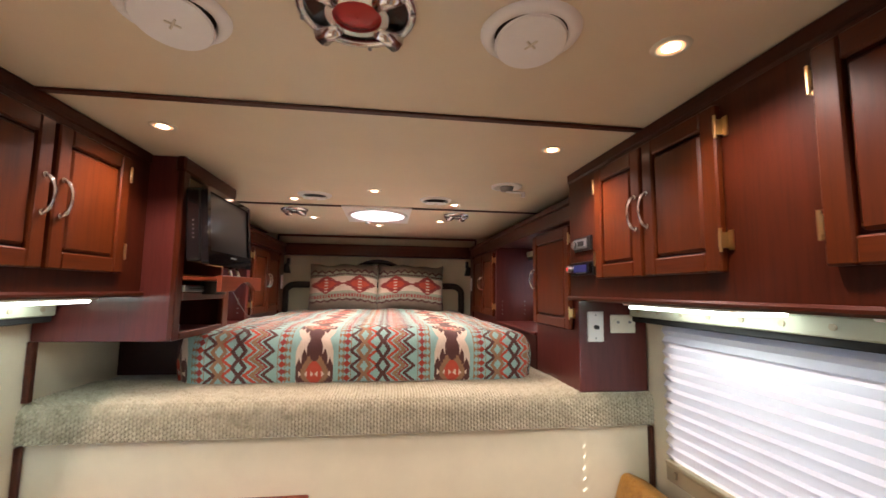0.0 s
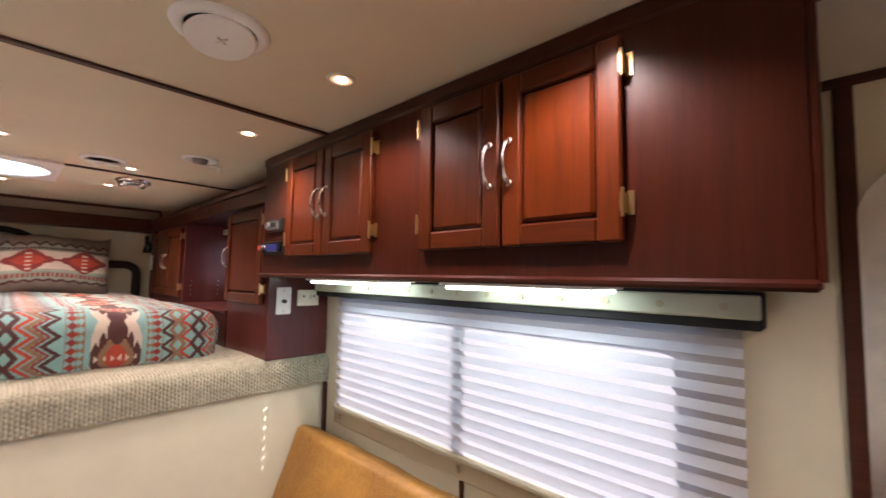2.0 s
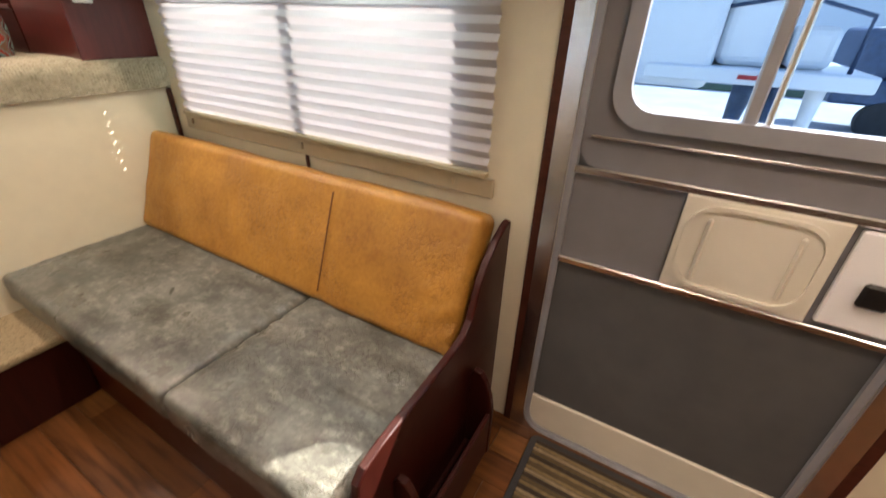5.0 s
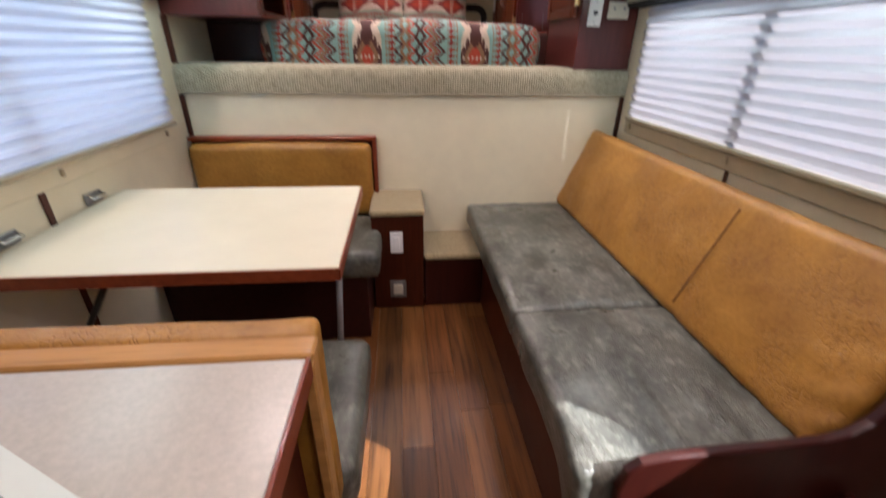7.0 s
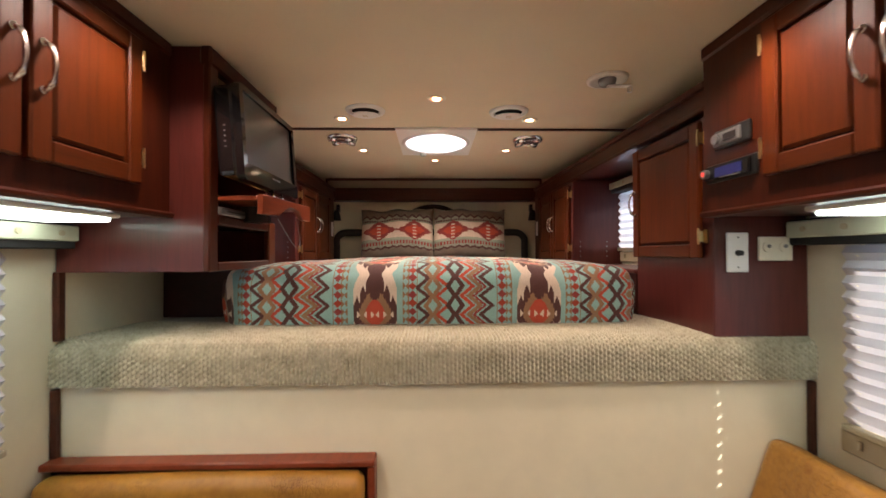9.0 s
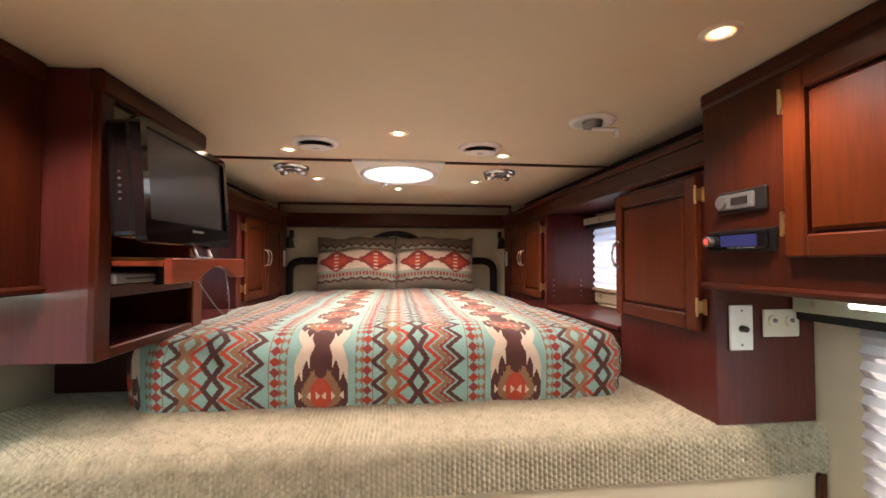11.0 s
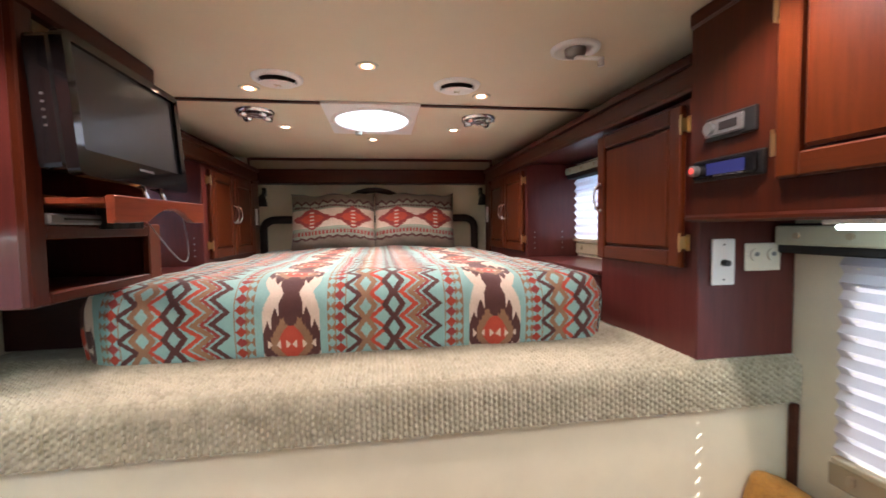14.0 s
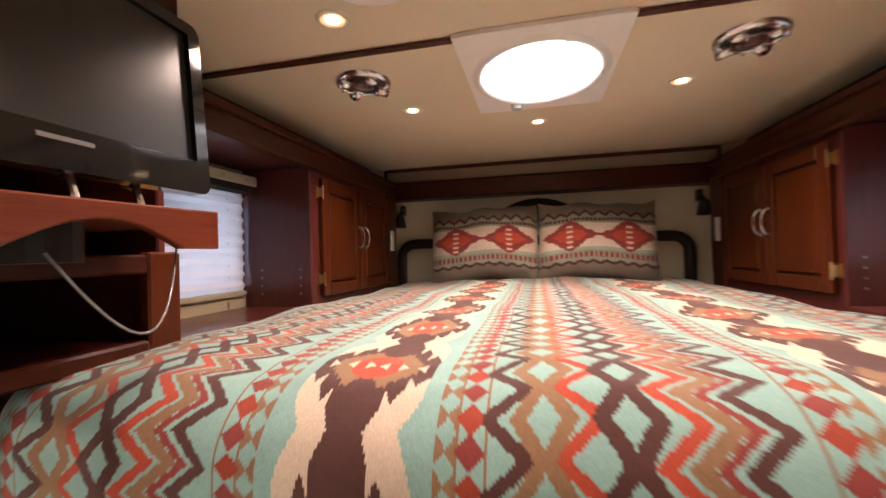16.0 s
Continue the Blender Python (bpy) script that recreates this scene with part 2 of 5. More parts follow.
# near-black for openings: the shade inside them is put into the colour
INSIDE_SHADE = paint("painted_inside_shade", (0.010, 0.006, 0.005), 0.8, bumpy=0.0)
BLACKFELT = paint("black_felt", (0.014, 0.013, 0.013), 0.95, bumpy=0.4)
SILVER = paint("silver_face", (0.23, 0.23, 0.23), 0.32, 0.6, vary=0.06, bumpy=0.0)
DARKCONE = paint("maroon_cone", (0.16, 0.09, 0.09), 0.3, vary=0.15, bumpy=0.0)
REDCONE = paint("red_cone", (0.42, 0.012, 0.015), 0.3, vary=0.15, bumpy=0.0)
BLUELCD = glow("blue_lcd", (0.012, 0.016, 0.09), 0.12)
REDLED = glow("red_led", (0.6, 0.04, 0.03), 0.5)
TAN = leather("tan_leather", (0.225, 0.094, 0.012), (0.44, 0.218, 0.036), 0.46)
SEAM = leather("seam_stitch", (0.10, 0.035, 0.01), (0.16, 0.06, 0.015))
GREYLEATHER = leather("worn_grey_leather", (0.048, 0.050, 0.042), (0.172, 0.174, 0.148), 0.33, 0.42, (1.0, 0.5, 1.0))
HEADLEATHER = leather("dark_brown_leather", (0.014, 0.010, 0.009), (0.035, 0.026, 0.022), 0.4)
LAMTOP = paint("cream_laminate_top", (0.62, 0.585, 0.45), 0.3, vary=0.03, bumpy=0.02)
COUNTER = paint("speckled_counter_laminate", (0.44, 0.41, 0.36), 0.28, vary=0.08, scale=120, bumpy=0.02)
BERBER = carpet_mat("berber_loops", (0.37, 0.345, 0.248), (0.445, 0.418, 0.310), 30.0)
STEPPILE = carpet_mat("step_carpet", (0.22, 0.17, 0.09), (0.44, 0.36, 0.22), 160.0)
VALANCE = paint("cream_valance", (0.46, 0.47, 0.35), 0.6, vary=0.05, bumpy=0.1)
PLEAT = thin("pleated_shade", (0.58, 0.55, 0.56), 0.17)
SHADERAIL = paint("beige_shade_rail", (0.42, 0.36, 0.24), 0.5, vary=0.06)
DOME = thin("milky_dome", (0.95, 0.95, 0.95), 0.9, 0.4)
PANE = glass("tinted_pane", (0.28, 0.41, 0.58))
LENS = glow("light_lens", (0.86, 1.0, 0.93), STRIP_GLOW)
REFLECTORGLOW = glow("glowing_reflector", (1.0, 0.52, 0.26), 0.22)
BULB = glow("warm_bulb", (1.0, 0.74, 0.50), 4.0)
MATRIB = [paint("mat_rib_" + n, c, 0.95, vary=0.2, scale=60, bumpy=0.5) for n, c in
          (("dark", (0.045, 0.032, 0.02)), ("tan", (0.20, 0.145, 0.068)), ("olive", (0.10, 0.074, 0.034)), ("cream", (0.27, 0.21, 0.12)))]
QUILT = print_cloth("southwest_print")
SHEET = paint("white_sheet", (0.8, 0.8, 0.78), 0.9, bumpy=0.2)
STEEL = paint("sink_steel", (0.55, 0.56, 0.56), 0.25, 1.0, vary=0.06)
MINT = paint("pale_acrylic_rim", (0.66, 0.72, 0.68), 0.2, vary=0.03, bumpy=0.0)
REDCLOTH = paint("red_cloth", (0.45, 0.02, 0.03), 0.8, vary=0.2, bumpy=0.3)
ASPHALT = paint("pale_concrete_yard", (0.48, 0.47, 0.46), 0.9, vary=0.12, scale=0.8, bumpy=0.4, fine=60)
WHITEBODY = paint("white_trailer_paint", (0.78, 0.78, 0.78), 0.3, vary=0.03, bumpy=0.0)
BLUEDARK = paint("dark_blue_machine", (0.04, 0.07, 0.13), 0.5, vary=0.3)
RUBBER = paint("tyre_rubber", (0.03, 0.03, 0.03), 0.8, vary=0.2)
GRASS = paint("grass_strip", (0.07, 0.11, 0.04), 0.9, vary=0.4, scale=3)

# ---- building helpers ----
BASE = {}


def thing(name, at, label, category, group=""):
    ob = new(name)
    ob.empty_display_size = 0.05
    ob.location = at
    BASE[ob] = Vector(at)
    return tagged(ob, label, category, group)


def put_mesh(name, bm, material, at, smooth=False):
    bmesh.ops.translate(bm, verts=bm.verts, vec=-Vector(at))
    me = bpy.data.meshes.new(name)
    bm.to_mesh(me)
    bm.free()
    me.materials.append(material)
    if smooth:
        me.shade_smooth()
    return new(name, me)


def part(name, bm, material, parent, label="", smooth=False):
    ob = put_mesh(name, bm, material, BASE[parent], smooth)
    ob.parent = parent
    BASE[ob] = BASE[parent]
    if label:
        ob["label"] = label
    return ob


def single(name, bm, material, at, label, category, group="", smooth=False):
    """A thing of one mesh."""
    ob = put_mesh(name, bm, material, at, smooth)
    ob.location = at
    BASE[ob] = Vector(at)
    return tagged(ob, label, category, group)


def setting(name, bm, material, label, smooth=False):
    ob = put_mesh(name, bm, material, (0, 0, 0), smooth)
    BASE[ob] = Vector((0, 0, 0))
    return tagged(ob, label, name.split("_")[0], kind="structure")


def box(x0, x1, y0, y1, z0, z1, bevel=0.003, bm=None, segments=1):
    """A bevelled block, alone or added to bm."""
    b = bmesh.new()
    bmesh.ops.create_cube(b, size=1)
    bmesh.ops.scale(b, vec=(x1 - x0, y1 - y0, z1 - z0), verts=b.verts)
    bmesh.ops.translate(b, vec=((x0 + x1) / 2, (y0 + y1) / 2, (z0 + z1) / 2), verts=b.verts)
    if bevel:
        bevel = min(bevel, 0.45 * min(x1 - x0, y1 - y0, z1 - z0))
        bmesh.ops.bevel(b, geom=b.edges[:], offset=bevel, segments=segments, affect="EDGES", profile=0.5)
    return joined(bm, b)


def joined(bm, b):
    if bm is None:
        return b
    me = bpy.data.meshes.new("join")
    b.to_mesh(me)
    b.free()
    bm.from_mesh(me)
    bpy.data.meshes.remove(me)
    return bm


def disc(center, radius, depth, axis="z", segments=32, radius2=None, bm=None):
    """A cylinder or cone standing on center along axis."""
    b = bmesh.new()
    bmesh.ops.create_cone(b, cap_ends=True, segments=segments, radius1=radius, radius2=radius if radius2 is None else radius2, depth=depth)
    bmesh.ops.translate(b, vec=(0, 0, depth / 2), verts=b.verts)
    turn = {"z": Matrix(), "x": Matrix.Rotation(radians(90), 4, "Y"), "y": Matrix.Rotation(radians(-90), 4, "X")}[axis]
    bmesh.ops.transform(b, matrix=Matrix.Translation(center) @ turn, verts=b.verts)
    return joined(bm, b)


def lathe(center, profile, segments=32, bm=None, squash=1.0):
    """A profile of (radius, z) turned about the upright axis through center."""
    b = bm or bmesh.new()
    rings = []
    for r, z in profile:
        rings.append([b.verts.new((center[0] + r * math.cos(a), center[1] + squash * r * math.sin(a), center[2] + z))
                      for a in (2 * math.pi * i / segments for i in range(segments))])
    for p, q in zip(rings, rings[1:]):
        for i in range(segments):
            j = (i + 1) % segments
            b.faces.new((p[i], p[j], q[j], q[i]))
    return b


def tube(points, radius, segments=8, bm=None):
    """A round bar along points; radius is one number or one for each point."""
    b = bm or bmesh.new()
    pts = [Vector(p) for p in points]
    rads = radius if isinstance(radius, (list, tuple)) else [radius] * len(pts)
    up = Vector((0.31, 0.17, 0.93))
    rings = []
    for i, p in enumerate(pts):
        d = (pts[min(i + 1, len(pts) - 1)] - pts[max(i - 1, 0)]).normalized()
        s = d.cross(up).normalized()
        t = s.cross(d)
        rings.append([b.verts.new(p + rads[i] * (math.cos(a) * s + math.sin(a) * t))
                      for a in (2 * math.pi * k / segments for k in range(segments))])
    for p, q in zip(rings, rings[1:]):
        for k in range(segments):
            j = (k + 1) % segments
            b.faces.new((p[k], p[j], q[j], q[k]))
    b.faces.new(rings[0][::-1])
    b.faces.new(rings[-1])
    return b


def extrude_outline(outline, axis, a0, a1, bevel=0.0, bm=None):
    """A plate: a closed outline in the plane across axis, from a0 to a1."""
    b = bmesh.new()
    spots = {"x": lambda p, q, a: (a, p, q), "y": lambda p, q, a: (p, a, q), "z": lambda p, q, a: (p, q, a)}[axis]
    low = [b.verts.new(spots(p, q, a0)) for p, q in outline]
    high = [b.verts.new(spots(p, q, a1)) for p, q in outline]
    caps = [b.faces.new(low), b.faces.new(high[::-1])]
    for i in range(len(outline)):
        j = (i + 1) % len(outline)
        b.faces.new((low[i], high[i], high[j], low[j]))
    bmesh.ops.recalc_face_normals(b, faces=b.faces)
    if bevel:
        edges = list({e for f in caps for e in f.edges})
        bmesh.ops.bevel(b, geom=edges, offset=bevel, segments=2, affect="EDGES", profile=0.5)
    return joined(bm, b)


def rounded(x0, x1, y0, y1, r, steps=6):
    """The outline of a rectangle with round corners."""
    pts = []
    for cx, cy, a0 in ((x1 - r, y1 - r, 0), (x0 + r, y1 - r, 90), (x0 + r, y0 + r, 180), (x1 - r, y0 + r, 270)):
        for i in range(steps + 1):
            a = radians(a0 + 90 * i / steps)
            pts.append((cx + r * math.cos(a), cy + r * math.sin(a)))
    return pts


def ring_plate(outer, inner, axis, a0, a1, bm=None):
    """A frame between two outlines with the same number of points."""
    b = bm or bmesh.new()
    spots = {"x": lambda p, q, a: (a, p, q), "y": lambda p, q, a: (p, a, q), "z": lambda p, q, a: (p, q, a)}[axis]
    rows = [[b.verts.new(spots(p, q, a)) for p, q in line] for line, a in ((outer, a0), (outer, a1), (inner, a1), (inner, a0))]
    n = len(outer)
    made = []
    for r in range(4):
        p, q = rows[r], rows[(r + 1) % 4]
        for i in range(n):
            j = (i + 1) % n
            made.append(b.faces.new((p[i], p[j], q[j], q[i])))
    bmesh.ops.recalc_face_normals(b, faces=made)
    return b


def pierced(axis, a0, a1, p0, p1, q0, q1, holes):
    """A slab across axis from a0 to a1 with rectangular holes (p0, p1, q0, q1) through it."""
    b = bmesh.new()
    ps = sorted({p0, p1, *(h[0] for h in holes), *(h[1] for h in holes)})
    qs = sorted({q0, q1, *(h[2] for h in holes), *(h[3] for h in holes)})
    solid = {(i, j) for i in range(len(ps) - 1) for j in range(len(qs) - 1)
             if not any(h[0] <= ps[i] < h[1] and h[2] <= qs[j] < h[3] for h in holes)}
    spots = {"x": lambda p, q, a: (a, p, q), "y": lambda p, q, a: (p, a, q), "z": lambda p, q, a: (p, q, a)}[axis]
    made = {}

    def v(i, j, a):
        key = (i, j, a)
        if key not in made:
            made[key] = b.verts.new(spots(ps[i], qs[j], a))
        return made[key]

    for i, j in sorted(solid):
        for a in (a0, a1):
            b.faces.new((v(i, j, a), v(i + 1, j, a), v(i + 1, j + 1, a), v(i, j + 1, a)))
        for di, dj, e in ((-1, 0, ((i, j), (i, j + 1))), (1, 0, ((i + 1, j), (i + 1, j + 1))), (0, -1, ((i, j), (i + 1, j))), (0, 1, ((i, j + 1), (i + 1, j + 1)))):
            if (i + di, j + dj) not in solid:
                (s, t), (k, l) = e
                b.faces.new((v(s, t, a0), v(k, l, a0), v(k, l, a1), v(s, t, a1)))
    bmesh.ops.recalc_face_normals(b, faces=b.faces)
    return b

# ---- the shell ----
XL, XR = -1.20, 1.10           # side walls
RISER, DECK = 1.66, 1.217      # face below the bed platform, its top
FRONT, BACKY = 3.99, -2.3
WIN_R = (0.06, 1.505, 1.00, 1.515)
WIN_L = (-0.02, 1.46, 0.98, 1.47)
NICHE_R = (2.32, 2.93, 1.51, 1.85)
NICHE_L = (2.28, 2.87, 1.47, 1.84)
DOOR = (-1.085, -0.225, 0.0, 1.815)
DOORHOLE = (-1.048, -0.262, 0.0, 1.775)

setting("wall_right", pierced("x", XR, XR + 0.05, BACKY, FRONT + 0.05, -0.02, 2.16, [WIN_R, NICHE_R, DOORHOLE]), WALLPANEL, "cream panelled side wall with window and entry door")
setting("wall_left", pierced("x", XL - 0.05, XL, BACKY, FRONT + 0.05, -0.02, 2.16, [WIN_L, NICHE_L]), WALLPANEL, "cream panelled side wall with window")
setting("wall_front", box(XL, XR, FRONT, FRONT + 0.05, 1.0, 2.16, 0), WALLPANEL, "cream wall behind the headboard")
setting("wall_back", box(XL, XR, BACKY - 0.05, BACKY, -0.02, 2.16, 0), WALLPANEL, "plain cream rear wall")
setting("wall_riser", box(XL, XR, RISER, RISER + 0.04, 0, 1.13, 0), WALLPANEL, "cream panel below the bed platform")
setting("floor", box(XL, XR, BACKY, RISER, -0.06, -0.012, 0), DARKWOOD, "wooden sub-floor of the trailer")
SKY = (-0.258, 0.145, 2.485, 2.965)
setting("ceiling", pierced("z", CEIL, CEIL + 0.05, XL, XR, BACKY, FRONT, [SKY]), CEILVINYL, "tan vinyl ceiling with brown seam strips")

# padded coves in the roof corners
def cove(name, x_wall, x_top, y0, y1):
    b = bmesh.new()
    rows = []
    for i in range(9):
        a = math.pi / 2 * i / 8
        x = x_wall + (x_top - x_wall) * (1 - math.cos(a))
        z = 1.985 + (CEIL - 0.004 - 1.985) * math.sin(a)
        rows.append([b.verts.new((x, y, z)) for y in (y0, y1)])
    for p, q in zip(rows, rows[1:]):
        b.faces.new((p[0], p[1], q[1], q[0]))
    ob = setting(name, b, COVE, "beige padded cove along the roof edge", True)
    return ob


cove("trim_cove_right", XR - 0.004, 0.945, BACKY, FRONT)
cove("trim_cove_left", XL + 0.004, -1.05, BACKY, FRONT)
b = box(0.925, 0.95, BACKY, FRONT, CEIL - 0.012, CEIL - 0.001, 0.003)
box(-1.055, -1.03, BACKY, FRONT, CEIL - 0.012, CEIL - 0.001, 0.003, b)
for y in (1.142, 2.475, -0.19, -1.52):
    if 2 < y < 3:
        box(-1.03, -0.263, y - 0.013, y + 0.013, CEIL - 0.008, CEIL - 0.001, 0.003, b)
        box(0.150, 0.925, y - 0.013, y + 0.013, CEIL - 0.008, CEIL - 0.001, 0.003, b)
    else:
        box(-1.03, 0.925, y - 0.013, y + 0.013, CEIL - 0.008, CEIL - 0.001, 0.003, b)
box(-0.95, 0.83, 3.845, 3.862, CEIL - 0.022, CEIL - 0.001, 0.004, b)
setting("trim_ceiling", b, TRIM, "dark brown strips along ceiling seams")
b = box(XR - 0.012, XR - 0.001, -0.205, -0.175, 0, 1.99, 0.003)
box(XR - 0.012, XR - 0.001, -1.14, -1.11, 0, 1.99, 0.003, b)
box(XR - 0.014, XR - 0.001, BACKY, -0.15, 1.985, 2.005, 0.004, b)
box(XR - 0.02, XR - 0.002, RISER - 0.022, RISER - 0.002, 0.0, 1.085, 0.003, b)
box(XL + 0.001, XL + 0.02, RISER - 0.022, RISER - 0.002, 0.88, 1.085, 0.003, b)
box(XL + 0.001, XL + 0.022, RISER - 0.015, RISER + 0.01, 1.225, 1.43, 0.003, b)
box(XR - 0.008, XR - 0.001, 0.765, 0.785, 0.6, 0.935, 0.003, b)
box(XL + 0.001, XL + 0.008, 0.655, 0.68, 0.35, 0.93, 0.003, b)
setting("trim_walls", b, TRIM, "dark brown joint strips on the walls")

# ---- carpeted bed platform ----
def berber(name):
    """Rows of wool loops over a rounded nosing."""
    step, across = 0.0034, 0.0022
    front, r, low = RISER - 0.018, 0.045, 1.092
    path = []
    for z in np.arange(low, DECK - r, step):
        path.append((front, z, -1, 0))
    for a in np.arange(0, math.pi / 2, step / r):
        path.append((front + r - r * math.cos(a), DECK - r + r * math.sin(a), -math.cos(a), math.sin(a)))
    for y in np.arange(front + r, 2.02, step):
        path.append((y, DECK, 0, 1))
    path = np.array(path)
    xs = np.arange(XL - 0.02, XR + 0.012, across)
    rng = np.random.default_rng(3)
    X, S = np.meshgrid(xs, np.arange(len(path)) * step)
    lane = np.floor((X + 0.0015 * np.sin(S * 21)) / 0.0122).astype(int)
    lane = lane - lane.min()
    u = (X + 0.0015 * np.sin(S * 21)) / 0.0122
    v = (S + 0.0082 * (lane % 2) + 0.0010 * np.sin(lane * 2.3)) / 0.0165
    knot = np.floor(v).astype(int) % 499
    tall = rng.uniform(0.74, 1.0, (int(lane.max()) + 1, 499))[lane, knot]
    h = 0.0115 * tall * np.abs(np.sin(np.pi * u)) ** 1.4 * np.abs(np.sin(np.pi * v)) ** 0.9
    fade = np.clip((2.06 - np.broadcast_to(path[:, :1], X.shape)) / 0.1, 0.8, 1)
    h = h * fade
    Y = path[:, 0:1] + path[:, 2:3] * h
    Z = path[:, 1:2] + path[:, 3:4] * h
    verts = np.stack([X, Y, Z], -1).reshape(-1, 3)
    nr, nc = X.shape
    i = np.arange(nr * nc).reshape(nr, nc)
    faces = np.stack([i[:-1, :-1], i[:-1, 1:], i[1:, 1:], i[1:, :-1]], -1).reshape(-1, 4)
    me = bpy.data.meshes.new(name)
    me.from_pydata(verts.tolist(), [], faces.tolist())
    yarn = rng.uniform(0.0, 1.0, (int(lane.max()) + 1, 499))[lane, knot]
    at = me.attributes.new("yarn", "FLOAT", "POINT")
    at.data.foreach_set("value", yarn.ravel().astype(np.float32))
    me.materials.append(BERBER)
    me.shade_smooth()
    return me


carpet = new("platform_carpet", berber("platform_carpet"))
BASE[carpet] = Vector((0, 0, 0))
tagged(carpet, "nubby beige berber carpet over the platform edge", "carpet", kind="structure")
setting("floor_platform", box(XL, XR, RISER - 0.01, FRONT, 1.10, DECK - 0.004, 0.01), BERBER, "beige carpeted bed platform")

# ---- entry door ----
def entry_door():
    y0, y1, z0, z1 = DOOR
    d = setting("door_1", ring_plate(rounded(y0 - 0.025, y1 + 0.025, -0.10, z1 + 0.02, 0.12), rounded(y0 + 0.025, y1 - 0.025, 0.005, z1 - 0.028, 0.085), "x", XR - 0.012, XR + 0.03), ALU, "aluminium-framed grey entry door with sliding window")
    part("bead", ring_plate(rounded(y0 + 0.026, y1 - 0.026, 0.006, z1 - 0.029, 0.084), rounded(y0 + 0.045, y1 - 0.045, 0.02, z1 - 0.048, 0.07), "x", XR - 0.002, XR + 0.03), GREYALU, d)
    iy0, iy1, iz1 = y0 + 0.04, y1 - 0.04, z1 - 0.045
    wy0, wy1, wz0, wz1 = -0.985, -0.355, 1.215, 1.672
    r1 = rounded(iy0, iy1, 1.06, iz1, 0.075)
    part("upper_skin", ring_plate(r1, rounded(wy0, wy1, wz0, wz1, 0.07), "x", XR + 0.012, XR + 0.03), GREYPANEL, d, "grey textured upper door skin")
    part("window_surround", ring_plate(rounded(wy0 - 0.03, wy1 + 0.03, wz0 - 0.035, wz1 + 0.03, 0.09), rounded(wy0 + 0.008, wy1 - 0.008, wz0 + 0.008, wz1 - 0.008, 0.065), "x", XR - 0.004, XR + 0.035), GREYALU, d, "grey rounded window surround")
    p = part("window_pane", box(XR + 0.026, XR + 0.029, wy0, wy1, wz0, wz1, 0), PANE, d, "clear window glass")
    p.visible_shadow = False
    part("window_post", box(XR + 0.002, XR + 0.03, -0.632, -0.604, wz0, wz1, 0.004), GREYALU, d)
    part("window_post", box(XR + 0.006, XR + 0.02, -0.66, -0.646, wz0, wz1, 0.004), ALU, d)
    part("lower_skin", box(XR + 0.012, XR + 0.03, iy0, iy1, 0.175, 0.77, 0), SCREEN, d, "dark grey mesh screen")
    part("middle_skin", box(XR + 0.014, XR + 0.03, iy0, iy1, 0.775, 1.06, 0), GREYPANEL, d)
    part("core", box(XR + 0.031, XR + 0.036, iy0 - 0.01, iy1 + 0.01, 0.01, 1.19, 0), GREYPANEL, d)
    part("kick_plate", box(XR + 0.004, XR + 0.03, iy0 + 0.005, iy1 - 0.0, 0.02, 0.172, 0.003), IVORY, d, "cream kick plate")
    for z in (0.775, 1.058):
        part("cross_bar", box(XR - 0.004, XR + 0.014, iy0, iy1, z - 0.011, z + 0.011, 0.004), ALU, d)
    for z, ya in ((1.15, -1.0), (1.735, -1.0)):
        part("curtain_rod", tube([(XR + 0.004, ya, z), (XR + 0.002, -0.6, z), (XR + 0.004, -0.295, z)], 0.004), ALU, d)
    s = part("slide_panel", extrude_outline([(-0.55, 0.787), (-0.55, 1.048), (-0.87, 1.048), (-0.87, 0.787)], "x", XR - 0.006, XR + 0.012, 0.004), IVORY, d, "cream plastic sliding hatch panel")
    part("slide_rim", ring_plate(rounded(-0.855, -0.565, 0.80, 1.036, 0.07), rounded(-0.843, -0.577, 0.812, 1.024, 0.06), "x", XR - 0.013, XR - 0.005), IVORY, s)
    for y in (-0.615, -0.80):
        part("grip_rib", box(XR - 0.018, XR - 0.005, y - 0.006, y + 0.006, 0.83, 1.0, 0.005), IVORY, s)
    part("latch_plate", box(XR - 0.006, XR + 0.014, -1.02, -0.885, 0.80, 1.04, 0.004), ROCKER, d, "white lock plate")
    part("latch_pull", box(XR - 0.022, XR - 0.006, -0.985, -0.93, 0.87, 0.93, 0.006), BLACK, d, "black latch pull")


entry_door()


